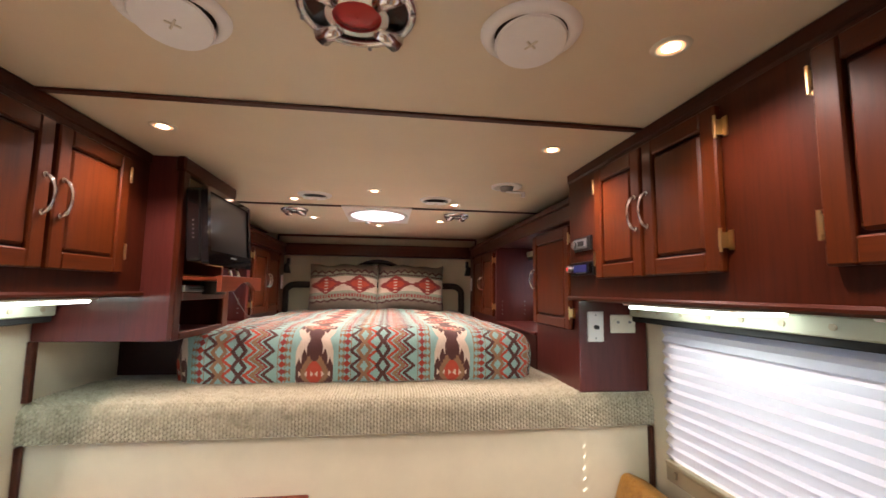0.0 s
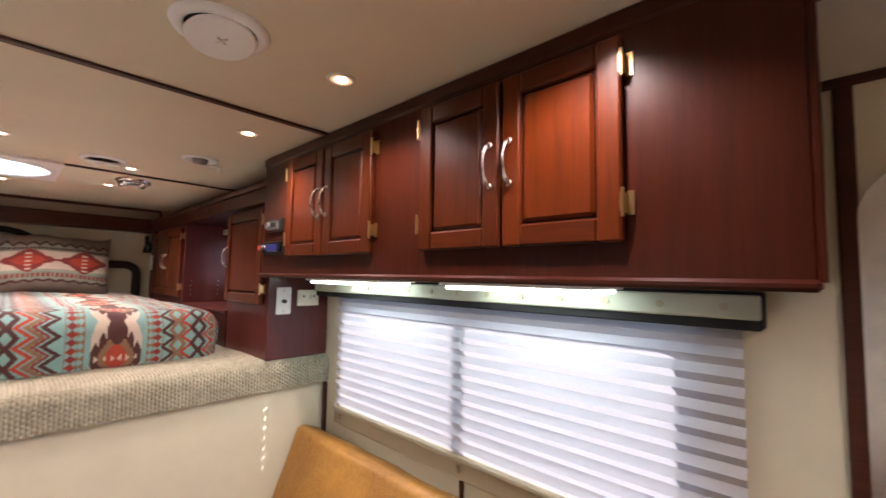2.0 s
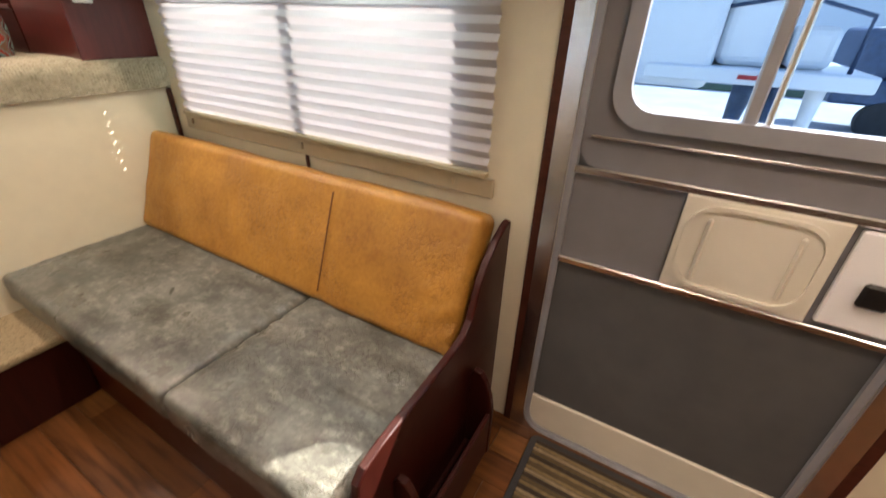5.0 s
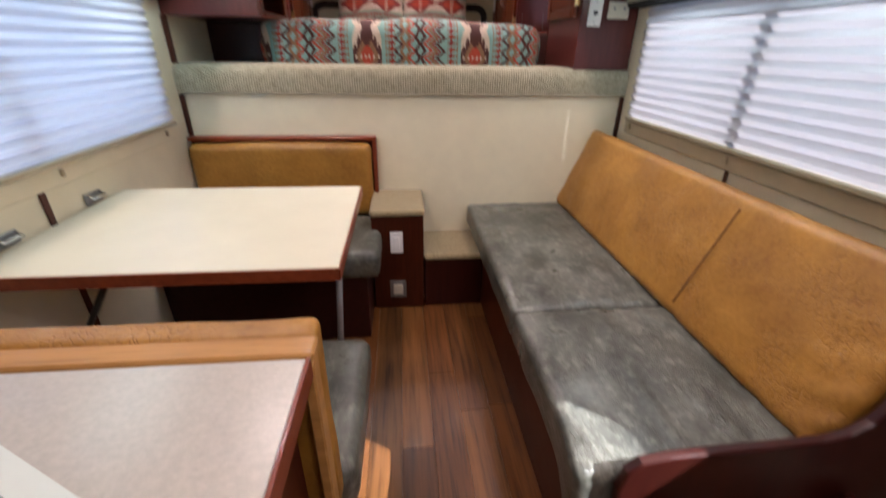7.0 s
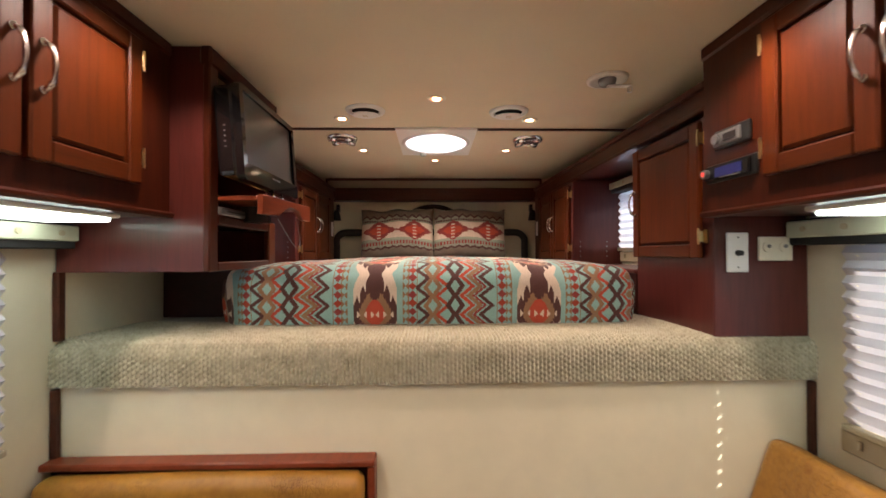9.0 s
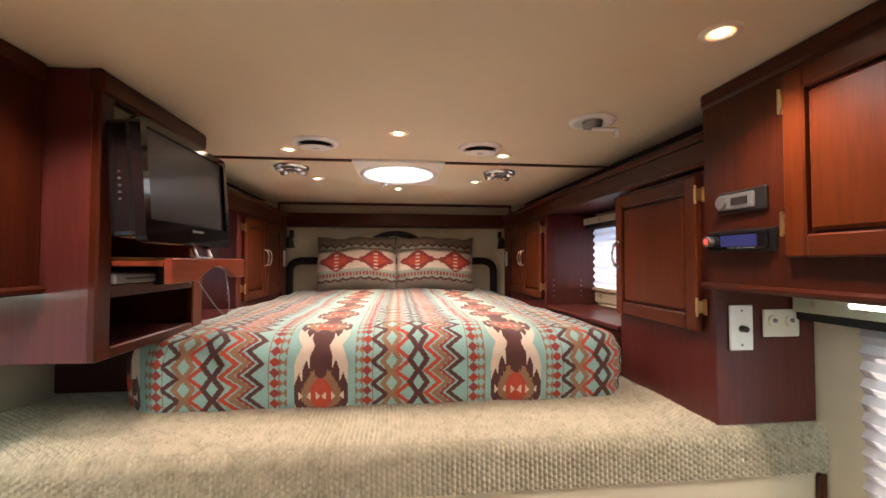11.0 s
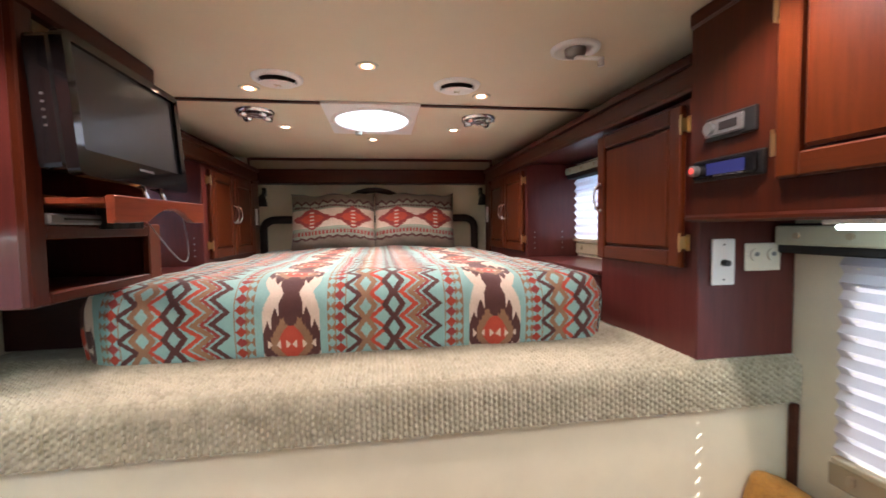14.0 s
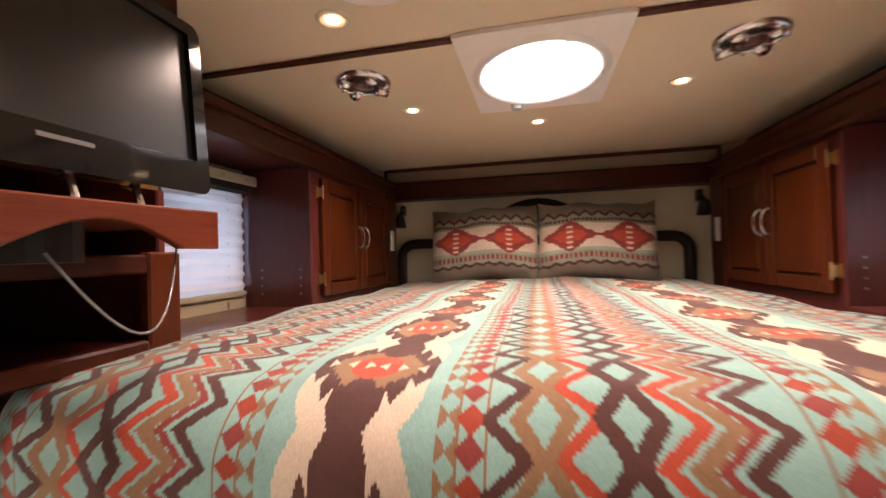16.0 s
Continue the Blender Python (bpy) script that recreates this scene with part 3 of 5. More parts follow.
# ---- windows with pleated shades ----
def pleated_shade(x, y0, y1, z0, z1, inward, cords):
    """A folded sheet with small cord holes in its upper folds."""
    pitch, deep, hole = 0.0385, 0.0150, 0.0038
    n = int((z1 - z0) / pitch) * 2
    zs = [z0 + (z1 - z0) * i / n for i in range(n + 1)]
    ys = [y0]
    for c in sorted(cords):
        ys += [c - hole, c + hole]
    ys.append(y1)
    b = bmesh.new()
    rows = []
    for i, z in enumerate(zs):
        if i:
            zm0, zm1 = zs[i - 1] + 0.5 * (z - zs[i - 1]), zs[i - 1] + 0.72 * (z - zs[i - 1])
            f0, f1 = (0.5, 0.72) if i % 2 else (0.5, 0.28)
            rows += [(zm0, f0), (zm1, f1)]
        rows.append((z, 1.0 if i % 2 else 0.0))
    grid = [[b.verts.new((x + inward * deep * f, y, z)) for y in ys] for z, f in rows]
    for r in range(len(rows) - 1):
        for c in range(len(ys) - 1):
            if c % 2 == 1 and r % 6 == 1:
                continue
            b.faces.new((grid[r][c], grid[r][c + 1], grid[r + 1][c + 1], grid[r + 1][c]))
    return b


def shade_window(name, wall, inward, hole, shade, bars, cords, val_label, studs, val_z, val_y):
    """Window in a side wall: frame, bars, panes, sill rail; and its pleated shade and valance as things."""
    y0, y1, z0, z1 = hole
    xo = wall - inward * 0.045
    w = setting(name, ring_plate(rounded(y0 - 0.02, y1 + 0.02, z0 - 0.02, z1 + 0.02, 0.05), rounded(y0 + 0.015, y1 - 0.015, z0 + 0.015, z1 - 0.015, 0.035), "x", min(xo, wall - inward * 0.012), max(xo, wall - inward * 0.012)), GREYALU, "aluminium side window behind a pleated shade")
    for y in bars:
        part("window_bar", box(min(xo, xo + inward * 0.03), max(xo, xo + inward * 0.03), y - 0.018, y + 0.018, z0, z1, 0.003), GREYALU, w)
    p = part("window_pane", box(xo - 0.002, xo + 0.002, y0, y1, z0, z1, 0), PANE, w)
    p.visible_shadow = False
    sy0, sy1, sz0, sz1 = shade
    xs = wall + inward * 0.012
    th = thing("pleated_shade", (xs, (sy0 + sy1) / 2, sz0), "white pleated window shade, drawn down", "shade", "window shades")
    part("cloth", pleated_shade(xs, sy0, sy1, sz0, sz1, inward, cords[-1:]), PLEAT, th)
    xa, xb = sorted((xs - inward * 0.004, xs + inward * 0.022))
    part("bottom_rail", box(xa, xb, sy0, sy1, sz0 - 0.018, sz0 - 0.001, 0.003), SHADERAIL, th, "beige bottom rail")
    proud, rail = (0.009, WALLPANEL) if name == "window_2" else (0.016, SHADERAIL)
    xa, xb = sorted((wall + inward * 0.002, wall + inward * proud))
    r = setting("trim_sill", box(xa, xb, sy0 - 0.02, sy1 + 0.02, sz0 - 0.085, sz0 - 0.022, 0.004), rail, "beige sill rail below the window")
    for c in cords:
        xk = wall + inward * proud
        k = single("cord_clip", box(min(xk, xk + inward * 0.012), max(xk, xk + inward * 0.012), c - 0.006, c + 0.006, sz0 - 0.06, sz0 - 0.035, 0.003), SHADERAIL, (xk, c, sz0 - 0.06), "small beige cord clip below a window shade", "clip", "cord clips")
    va, vb = val_z
    ya, yb = val_y
    xf = wall + inward * 0.075
    v = thing("valance", (wall + inward * 0.04, (ya + yb) / 2, va), val_label, "valance", "window valances")
    xa, xb = sorted((wall + inward * 0.003, xf))
    part("board", box(xa, xb, ya, yb, va - 0.022, vb + 0.006, 0.004), BLACKFELT, v, "black felt backing strip")
    xa, xb = sorted((xf, xf + inward * 0.01))
    face = part("face", box(xa, xb, ya, yb, va, vb, 0.004), VALANCE, v, "cream padded face strip")
    for k in range(studs):
        y = ya + (yb - ya) * (k + 0.5) / studs
        part("button", disc((xf + inward * (0.008 if inward > 0 else 0.014), y, (va + vb) / 2), 0.0085, 0.006, "x", 10), SHADERAIL, face)
    return w


shade_window("window_1", XR, -1, WIN_R, (-0.02, 1.535, 1.003, 1.5), (0.76,), (0.10, 0.78, 1.497), "cream buttoned valance on black strip over the sofa window", 14, (1.525, 1.575), (-0.06, 1.652))
shade_window("window_2", XL, 1, WIN_L, (-0.08, 1.49, 0.985, 1.49), (0.70,), (0.08, 0.76, 1.42), "cream buttoned valance on black strip over the dinette window", 14, (1.52, 1.565), (-0.06, 1.642))
shade_window("window_3", XR, -1, NICHE_R, (2.25, 2.95, 1.51, 1.845), (2.62,), (2.40, 2.85), "cream buttoned valance over the bedside niche window", 6, (1.868, 1.905), (2.155, 2.922))
shade_window("window_4", XL, 1, NICHE_L, (2.22, 2.88, 1.475, 1.845), (2.55,), (2.38, 2.80), "cream buttoned valance over the bedside niche window", 6, (1.868, 1.905), (2.175, 2.885))


# ---- cabinets ----
def panel_door(parent, xf, out, y0, y1, z0, z1, pull=None, hinge=None, pull_z=None, margin=0.046, veneer=None):
    """A raised-panel door on a face at xf, opening towards out (+1 or -1 in x)."""
    def slab(a, c, ya, yb, za, zb, bev=0.003, bm=None):
        xa, xb = sorted((xf + out * a, xf + out * c))
        return box(xa, xb, ya, yb, za, zb, bev, bm)
    m = margin
    veneer = veneer or DOORWOOD
    d = part("door", slab(0.001, 0.007, y0 + 0.01, y1 - 0.01, z0 + 0.01, z1 - 0.01, 0), GROOVE, parent, "reddish cherry door")
    part("stile", slab(0.001, 0.021, y0, y0 + m, z0, z1, 0.004), veneer, d)
    part("stile", slab(0.001, 0.021, y1 - m, y1, z0, z1, 0.004), veneer, d)
    part("rail", slab(0.001, 0.0207, y0 + m, y1 - m, z0, z0 + m, 0.004), DOORWOOD_H, d)
    part("rail", slab(0.001, 0.0207, y0 + m, y1 - m, z1 - m, z1, 0.004), DOORWOOD_H, d)
    part("raised_panel", slab(0.004, 0.0185, y0 + m + 0.006, y1 - m - 0.006, z0 + m + 0.006, z1 - m - 0.006, 0.011), veneer, d)
    if pull is not None:
        zc = (z0 + z1) / 2 - 0.005 if pull_z is None else pull_z
        yh = pull
        pts, rad = [], []
        for i in range(15):
            a = math.pi * i / 14
            pts.append((xf + out * (0.022 + 0.026 * math.sin(a)), yh, zc + 0.047 * math.cos(a)))
            rad.append(0.0036 + 0.0022 * abs(math.cos(a)) ** 3 + (0.0018 if i in (3, 11) else 0))
        h = tube(pts, rad, 8)
        for s in (-1, 1):
            disc((xf + out * (0.0205 if out > 0 else 0.026), yh, zc + s * 0.047), 0.0075, 0.0055, "x", 12, bm=h)
        part("handle", h, CHROME, d, "polished bow handle", True)
    if hinge is not None:
        for z in (z0 + 0.070, z1 - 0.055):
            s = 1 if hinge > (y0 + y1) / 2 else -1
            h = slab(0.001, 0.0045, hinge + s * 0.004, hinge + s * 0.017, z - 0.022, z + 0.022, 0.002)
            slab(0.001, 0.0235, hinge - s * 0.002, hinge + s * 0.006, z - 0.017, z + 0.017, 0.002, h)
            tube([(xf + out * 0.022, hinge + s * 0.003, z - 0.026), (xf + out * 0.022, hinge + s * 0.003, z + 0.026)], 0.0036, 8, h)
            part("hinge", h, BRASS, d, "brass hinge")
    return d


def overhead_right():
    c = thing("overhead_cabinet", (0.92, 0.75, 1.6), "cherry overhead cabinet with raised-panel doors above the sofa window", "cabinet", "overhead cabinets")
    part("body", box(0.757, 1.096, -0.15, 1.648, 1.602, CEIL - 0.002, 0.003), CHERRY, c)
    part("crown", box(0.750, 0.80, -0.152, 1.65, 2.068, CEIL - 0.001, 0.006), CHERRY_Y, c)
    part("lip", box(0.742, 0.80, -0.155, 1.652, 1.588, 1.606, 0.006), CHERRY_Y, c)
    part("underside", box(0.80, 1.094, -0.14, 1.64, 1.592, 1.602, 0), LAMINATE, c)
    part("end_panel", box(0.757, 1.094, -0.16, -0.1505, 1.602, CEIL - 0.004, 0.002), CHERRY, c)
    for y0, y1, pull, hinge in ((1.133, 1.40, 1.155, 1.40), (0.85, 1.122, 1.10, 0.85), (0.375, 0.635, 0.397, 0.635), (0.105, 0.365, 0.343, 0.105)):
        panel_door(c, 0.757, -1, y0, y1, 1.67, 2.052, pull, hinge, veneer=ORANGESHEEN if pull < 0.35 else AMBERSHEEN if pull > 1.15 else None)
    return c


def overhead_left():
    c = thing("overhead_cabinet", (-1.0, 0.75, 1.6), "cherry overhead cabinet with raised-panel doors above the dinette window", "cabinet", "overhead cabinets")
    part("body", box(-1.196, -0.857, -0.15, 1.645, 1.602, CEIL - 0.002, 0.003), CHERRY, c)
    part("crown", box(-0.90, -0.850, -0.152, 1.646, 2.068, CEIL - 0.001, 0.006), CHERRY_Y, c)
    part("lip", box(-0.90, -0.842, -0.155, 1.647, 1.588, 1.606, 0.006), CHERRY_Y, c)
    part("underside", box(-1.194, -0.90, -0.14, 1.64, 1.592, 1.602, 0), LAMINATE, c)
    for y0, y1, pull, hinge in ((1.20, 1.50, 1.222, 1.50), (0.885, 1.185, 1.163, 0.885), (0.53, 0.80, 0.552, 0.80), (0.25, 0.52, 0.498, 0.25)):
        panel_door(c, -0.857, 1, y0, y1, 1.665, 2.045, pull, hinge)
    return c


overhead_right()
overhead_left()


def strip_light(x0, x1, y0, y1):
    t = thing("cabinet_light", ((x0 + x1) / 2, (y0 + y1) / 2, 1.58), "lit white fluorescent fitting below the overhead cabinet", "light", "under-cabinet lights")
    part("housing", box(x0 - 0.012, x1 + 0.012, y0 - 0.015, y1 + 0.015, 1.579, 1.591, 0.003), WHITEPLASTIC, t)
    part("lens", box(x0, x1, y0, y1, 1.568, 1.579, 0.004), LENS, t, "glowing ribbed lens")


for span in ((0.93, 1.36), (0.21, 0.62)):
    strip_light(0.83, 0.985, *span)
for span in ((1.08, 1.52), (0.25, 0.70)):
    strip_light(-1.10, -0.93, *span)


def wardrobe():
    c = thing("wardrobe", (0.95, 1.9, DECK), "cherry wardrobe with one raised-panel door beside the bed", "wardrobe")
    part("body", box(0.797, 1.096, 1.662, 2.142, DECK + 0.002, 1.92, 0.003), LAMINATE, c)
    # the lighter veneer here paints in the door's sheen at a grazing angle
    panel_door(c, 0.796, -1, 1.705, 2.136, 1.463, 1.905, 2.112, 1.705, 1.685, veneer=AMBERSHEEN)
    return c


wardrobe()


def wall_switch(name, x0, x1, z0, z1, label, knob):
    y = 1.66
    t = thing(name, ((x0 + x1) / 2, y, z0), label, "switch")
    plate = part("plate", box(x0, x1, y - 0.006, y + 0.001, z0, z1, 0.003), WHITEPLASTIC if knob else IVORY, t)
    xm, zm = (x0 + x1) / 2, (z0 + z1) / 2
    if knob:
        part("knob", disc((xm, y - 0.022, zm - 0.002), 0.008, 0.017, "y", 16, 0.0095), BLACK, t, "black dimmer knob")
        for z in (z0 + 0.015, z1 - 0.015):
            part("screw", disc((xm, y - 0.0075, z), 0.003, 0.002, "y", 8), SILVER, plate)
    else:
        for dx in (-0.026, 0.026):
            part("socket", disc((xm + dx, y - 0.011, zm + 0.006), 0.017, 0.006, "y", 16), IVORY, t, "round ivory receptacle")
            part("plug", disc((xm + dx, y - 0.014, zm + 0.008), 0.006, 0.004, "y", 10), SILVER, t)


wall_switch("dimmer_switch", 0.832, 0.902, 1.42, 1.543, "white wall plate with black dimmer knob", True)
wall_switch("wall_outlet", 0.932, 1.042, 1.455, 1.53, "ivory double outlet on the wardrobe side", False)


def radio(y0, y1, z0, z1, lcd):
    name = "car_stereo" if lcd else "control_panel"
    label = "black car stereo with blue display in the overhead cabinet" if lcd else "silver-faced control panel in a black surround"
    t = thing(name, (0.75, (y0 + y1) / 2, z0), label, "stereo" if lcd else "panel")
    part("surround", box(0.747, 0.757, y0, y1, z0, z1, 0.003), BLACK, t)
    if lcd:
        f = part("faceplate", box(0.736, 0.748, y0 + 0.012, y1 - 0.006, z0 + 0.006, z1 - 0.006, 0.004), GLOSSBLACK, t)
        part("display", box(0.7345, 0.7365, y0 + 0.035, y1 - 0.055, z0 + 0.012, z1 - 0.014, 0), BLUELCD, f, "lit blue display")
        part("volume_knob", disc((0.722, y1 - 0.022, (z0 + z1) / 2), 0.013, 0.016, "x", 18), SILVER, f, "silver volume knob")
        part("indicator", disc((0.7205, y1 - 0.022, (z0 + z1) / 2), 0.007, 0.003, "x", 12), REDLED, f, "red indicator")
        for k in range(5):
            part("button", box(0.733, 0.7365, y0 + 0.04 + k * 0.016, y0 + 0.052 + k * 0.016, z0 + 0.007, z0 + 0.0105, 0), SILVER, f)
    else:
        f = part("faceplate", box(0.740, 0.748, y0 + 0.025, y1 - 0.004, z0 + 0.008, z1 - 0.008, 0.003), SILVER, t)
        part("slot", box(0.738, 0.7405, y0 + 0.04, y1 - 0.05, z0 + 0.018, z1 - 0.018, 0), INSIDE_SHADE, f)
        part("dial", disc((0.731, y1 - 0.024, (z0 + z1) / 2), 0.014, 0.01, "x", 18), SILVER, f)


radio(1.452, 1.588, 1.778, 1.832, False)
radio(1.43, 1.622, 1.685, 1.738, True)


# ---- bedside niches and front cupboards ----
def niche(side):
    """Shelf, knee panel and valance board beside the bed."""
    out = -side
    face = 0.775 if side > 0 else -0.885
    wall = XR if side > 0 else XL
    y0 = 2.146 if side > 0 else 2.166
    y1 = 2.925 if side > 0 else 2.895
    t = thing("niche_shelf", (face, (y0 + y1) / 2, DECK), "cherry shelf with knee panel under the niche window", "shelf", "niche shelves")
    xa, xb = sorted((face + side * 0.012, wall - side * 0.003))
    part("top", box(xa, xb, y0, y1, 1.392, 1.41, 0.004), LAMINATE, t)
    xa, xb = sorted((face + side * 0.02, face + side * 0.04))
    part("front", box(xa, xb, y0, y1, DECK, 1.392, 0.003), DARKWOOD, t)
    yc = 1.655 if side > 0 else y0
    v = thing("cornice_board", (face, (y0 + 3.7) / 2, 1.915), "cherry cornice board below the ceiling cove", "cornice", "cornice boards")
    xa, xb = sorted((face, face + side * 0.03))
    part("board", box(xa, xb, yc, 3.80, 1.93, 2.013, 0.006), CHERRY_Y, v)
    for za, zb, proud in ((1.922, 1.938, 0.010), (1.992, 2.016, 0.014)):
        xa, xb = sorted((face - side * proud, face + side * 0.028))
        part("moulding", box(xa, xb, yc, 3.80, za, zb, 0.005, segments=2), CHERRY_Y, v, "dark cherry edge moulding")
    xa, xb = sorted((face + side * 0.03, wall - side * 0.005))
    part("soffit", box(xa, xb, yc, 3.80, 1.938, 1.952, 0), LAMINATE, v)


niche(1)
niche(-1)


def front_cupboard(side):
    face = 0.79 if side > 0 else -0.90
    out = -side
    wall = XR if side > 0 else XL
    c = thing("bedside_cupboard", (face, 3.4, DECK), "cherry two-door cupboard beside the headboard", "cupboard", "bedside cupboards")
    xa, xb = sorted((face, wall - side * 0.003))
    part("body", box(xa, xb, 2.925 if side > 0 else 2.895, 3.86, DECK, 1.934, 0.003), LAMINATE, c)
    xa, xb = sorted((face - side * 0.012, face + side * 0.02))
    part("post", box(xa, xb, 3.69, 3.80, DECK, 1.925, 0.003), CHERRY, c, "dark cherry corner post")
    panel_door(c, face, out, 2.955, 3.30, 1.44, 1.90, 3.275, 2.955, 1.68, 0.05)
    panel_door(c, face, out, 3.31, 3.655, 1.44, 1.90, 3.335, None, 1.68, 0.05)
    s = thing("rocker_switch", (face - side * 0.012, 3.745, 1.62), "white rocker switch on the cherry corner post", "switch", "bedside switches")
    xa, xb = sorted((face - side * 0.012, face - side * 0.018))
    part("plate", box(xa, xb, 3.72, 3.77, 1.62, 1.735, 0.002), ROCKER, s)
    xa, xb = sorted((face - side * 0.018, face - side * 0.022))
    part("rocker", box(xa, xb, 3.732, 3.758, 1.65, 1.705, 0.002), ROCKER, s)
    # reading lamp
    xl = face - side * 0.014
    l = thing("reading_lamp", (xl, 3.9, 1.85), "small black swivel reading lamp on the wall", "lamp", "reading lamps")
    part("bracket", box(xl - 0.012, xl + 0.012, 3.94, 3.988, 1.84, 1.90, 0.003), BLACK, l)
    part("arm", tube([(xl, 3.96, 1.875), (xl, 3.92, 1.87), (xl, 3.90, 1.85)], 0.006), BLACK, l)
    sh = bmesh.new()
    lathe((xl, 3.895, 1.76), [(0.0, 0.085), (0.018, 0.085), (0.026, 0.06), (0.038, 0.0), (0.035, 0.002), (0.022, 0.058)], 20, sh)
    part("shade", sh, BLACK, l, "", True)


front_cupboard(1)
front_cupboard(-1)
for side, xs in ((1, (0.835, 1.0)), (-1, (-0.945, -1.11))):
    for xh in xs:
        for zh in (1.46, 1.49, 1.52, 1.55):
            yh = 2.9235 if side > 0 else 2.8935
            single("shelf_pin", disc((xh, yh, zh), 0.004, 0.003, "y", 8), SILVER, (xh, yh, zh), "tiny metal shelf pin in the cupboard side", "pin", "shelf pins")
b = box(-0.96, 0.84, 3.865, 3.985, 1.925, 2.03, 0.006)
front_cornice = single("cornice_board", b, CHERRY_X, (0, 3.9, 1.925), "cherry cornice board across the wall above the headboard", "cornice")
setting("trim_fascia", box(-0.98, 0.87, 3.895, 3.985, 2.03, CEIL - 0.002, 0), COVE_SHADED, "beige strip above the front cornice, shade put into its colour")
for s, xa, xb in ((1, 0.84, 0.99), (-1, -0.96, -1.09)):
    bb = bmesh.new()
    vs = [bb.verts.new(p) for p in ((xa, 3.868, 1.99), (xb, 3.70, 1.99), (xb, 3.70, CEIL - 0.002), (xa, 3.868, CEIL - 0.002))]
    bb.faces.new(vs)
    bmesh.ops.solidify(bb, geom=bb.faces[:], thickness=0.004)
    setting("trim_corner", bb, COVE, "beige chamfered corner strip below the ceiling")
    tb = tube([(xb, 3.695, 1.99), (xb, 3.695, CEIL - 0.002)], 0.007)
    tube([(xa, 3.862, 1.92), (xa, 3.862, CEIL - 0.002)], 0.009, 8, tb)
    setting("trim_corner_bead", tb, TRIM, "dark brown corner bead")


# ---- television cabinet ----
def tv_cabinet():
    f, y0, y1, z0 = -0.745, 1.652, 2.162, 1.428
    c = thing("television_cabinet", (-0.97, 1.9, z0), "open-fronted cherry television cabinet beside the bed", "cabinet")
    part("near_side", box(-1.196, f, y0, y0 + 0.018, z0, CEIL - 0.003, 0.003), LAMINATE, c)
    part("far_side", box(-1.196, f - 0.03, y1 - 0.018, y1, z0, CEIL - 0.003, 0.003), LAMINATE, c)
    part("bottom", box(-1.196, f, y0 + 0.018, y1 - 0.018, z0, z0 + 0.02, 0.002), LAMINATE, c)
    # near-black sheets at the back paint in the shade of the open compartments
    part("back", box(-1.196, -1.18, y0 + 0.018, y1 - 0.018, z0 + 0.02, CEIL - 0.003, 0), INSIDE_SHADE, c)
    part("shelf", box(-1.18, f - 0.02, y0 + 0.018, y1 - 0.018, 1.575, 1.592, 0.002), CHERRY_Y, c)
    part("shelf", box(-1.18, f - 0.02, y0 + 0.018, y1 - 0.018, 1.655, 1.672, 0.002), OAK, c, "raw plywood shelf edge")
    part("corner_post", box(f - 0.02, f + 0.002, y0 - 0.002, y0 + 0.048, z0, CEIL - 0.002, 0.004), CHERRY, c)
    part("corner_post", box(f - 0.02, f + 0.002, y1 - 0.065, y1 + 0.002, z0, 1.61, 0.004), DOORWOOD, c, "lighter cherry post")
    part("bottom_rail", box(f - 0.02, f + 0.0025, y0 + 0.048, y1 - 0.065, z0, z0 + 0.028, 0.004), CHERRY_Y, c)
    part("middle_rail", box(f - 0.02, f + 0.0015, y0 + 0.048, y1 - 0.065, 1.572, 1.605, 0.004), CHERRY_Y, c)
    part("crown", box(f - 0.03, f + 0.008, y0 - 0.006, y1 + 0.006, 2.05, CEIL - 0.001, 0.008), CHERRY_Y, c)
    part("shade_plate", box(-1.17, -1.16, 1.70, 2.10, z0 + 0.03, 1.57, 0), INSIDE_SHADE, c)
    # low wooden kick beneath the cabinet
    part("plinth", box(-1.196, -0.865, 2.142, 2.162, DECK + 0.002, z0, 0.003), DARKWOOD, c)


tv_cabinet()


def tv_tray():
    x0, x1, y0, y1, z0, z1 = -0.86, -0.585, 1.690, 2.064, 1.606, 1.668
    t = thing("swivel_tray", (x1, 1.877, z0), "cherry pull-out tray with arched front board under the television", "tray")
    part("board", box(x0, x1 - 0.02, y0, y1, 1.648, 1.664, 0.003), DOORWOOD_L, t)
    pts = [(y0, z0), (y0, z1), (y1, z1), (y1, z0 + 0.004)]
    span = []
    for i in range(13):
        a = i / 12
        y = y1 - 0.06 - a * 0.20
        span.append((y, z0 + 0.004 + 0.036 * math.sin(math.pi * a)))
    part("front_board", extrude_outline(pts + span + [(y0 + 0.05, z0)], "x", x1 - 0.02, x1, 0.003), DOORWOOD_L, t, "arched reddish front board")
    part("pivot", disc((-0.72, 1.90, 1.594), 0.05, 0.054, "z", 20), BLACK, t)
    t.rotation_euler.z = radians(-5.3)


tv_tray()


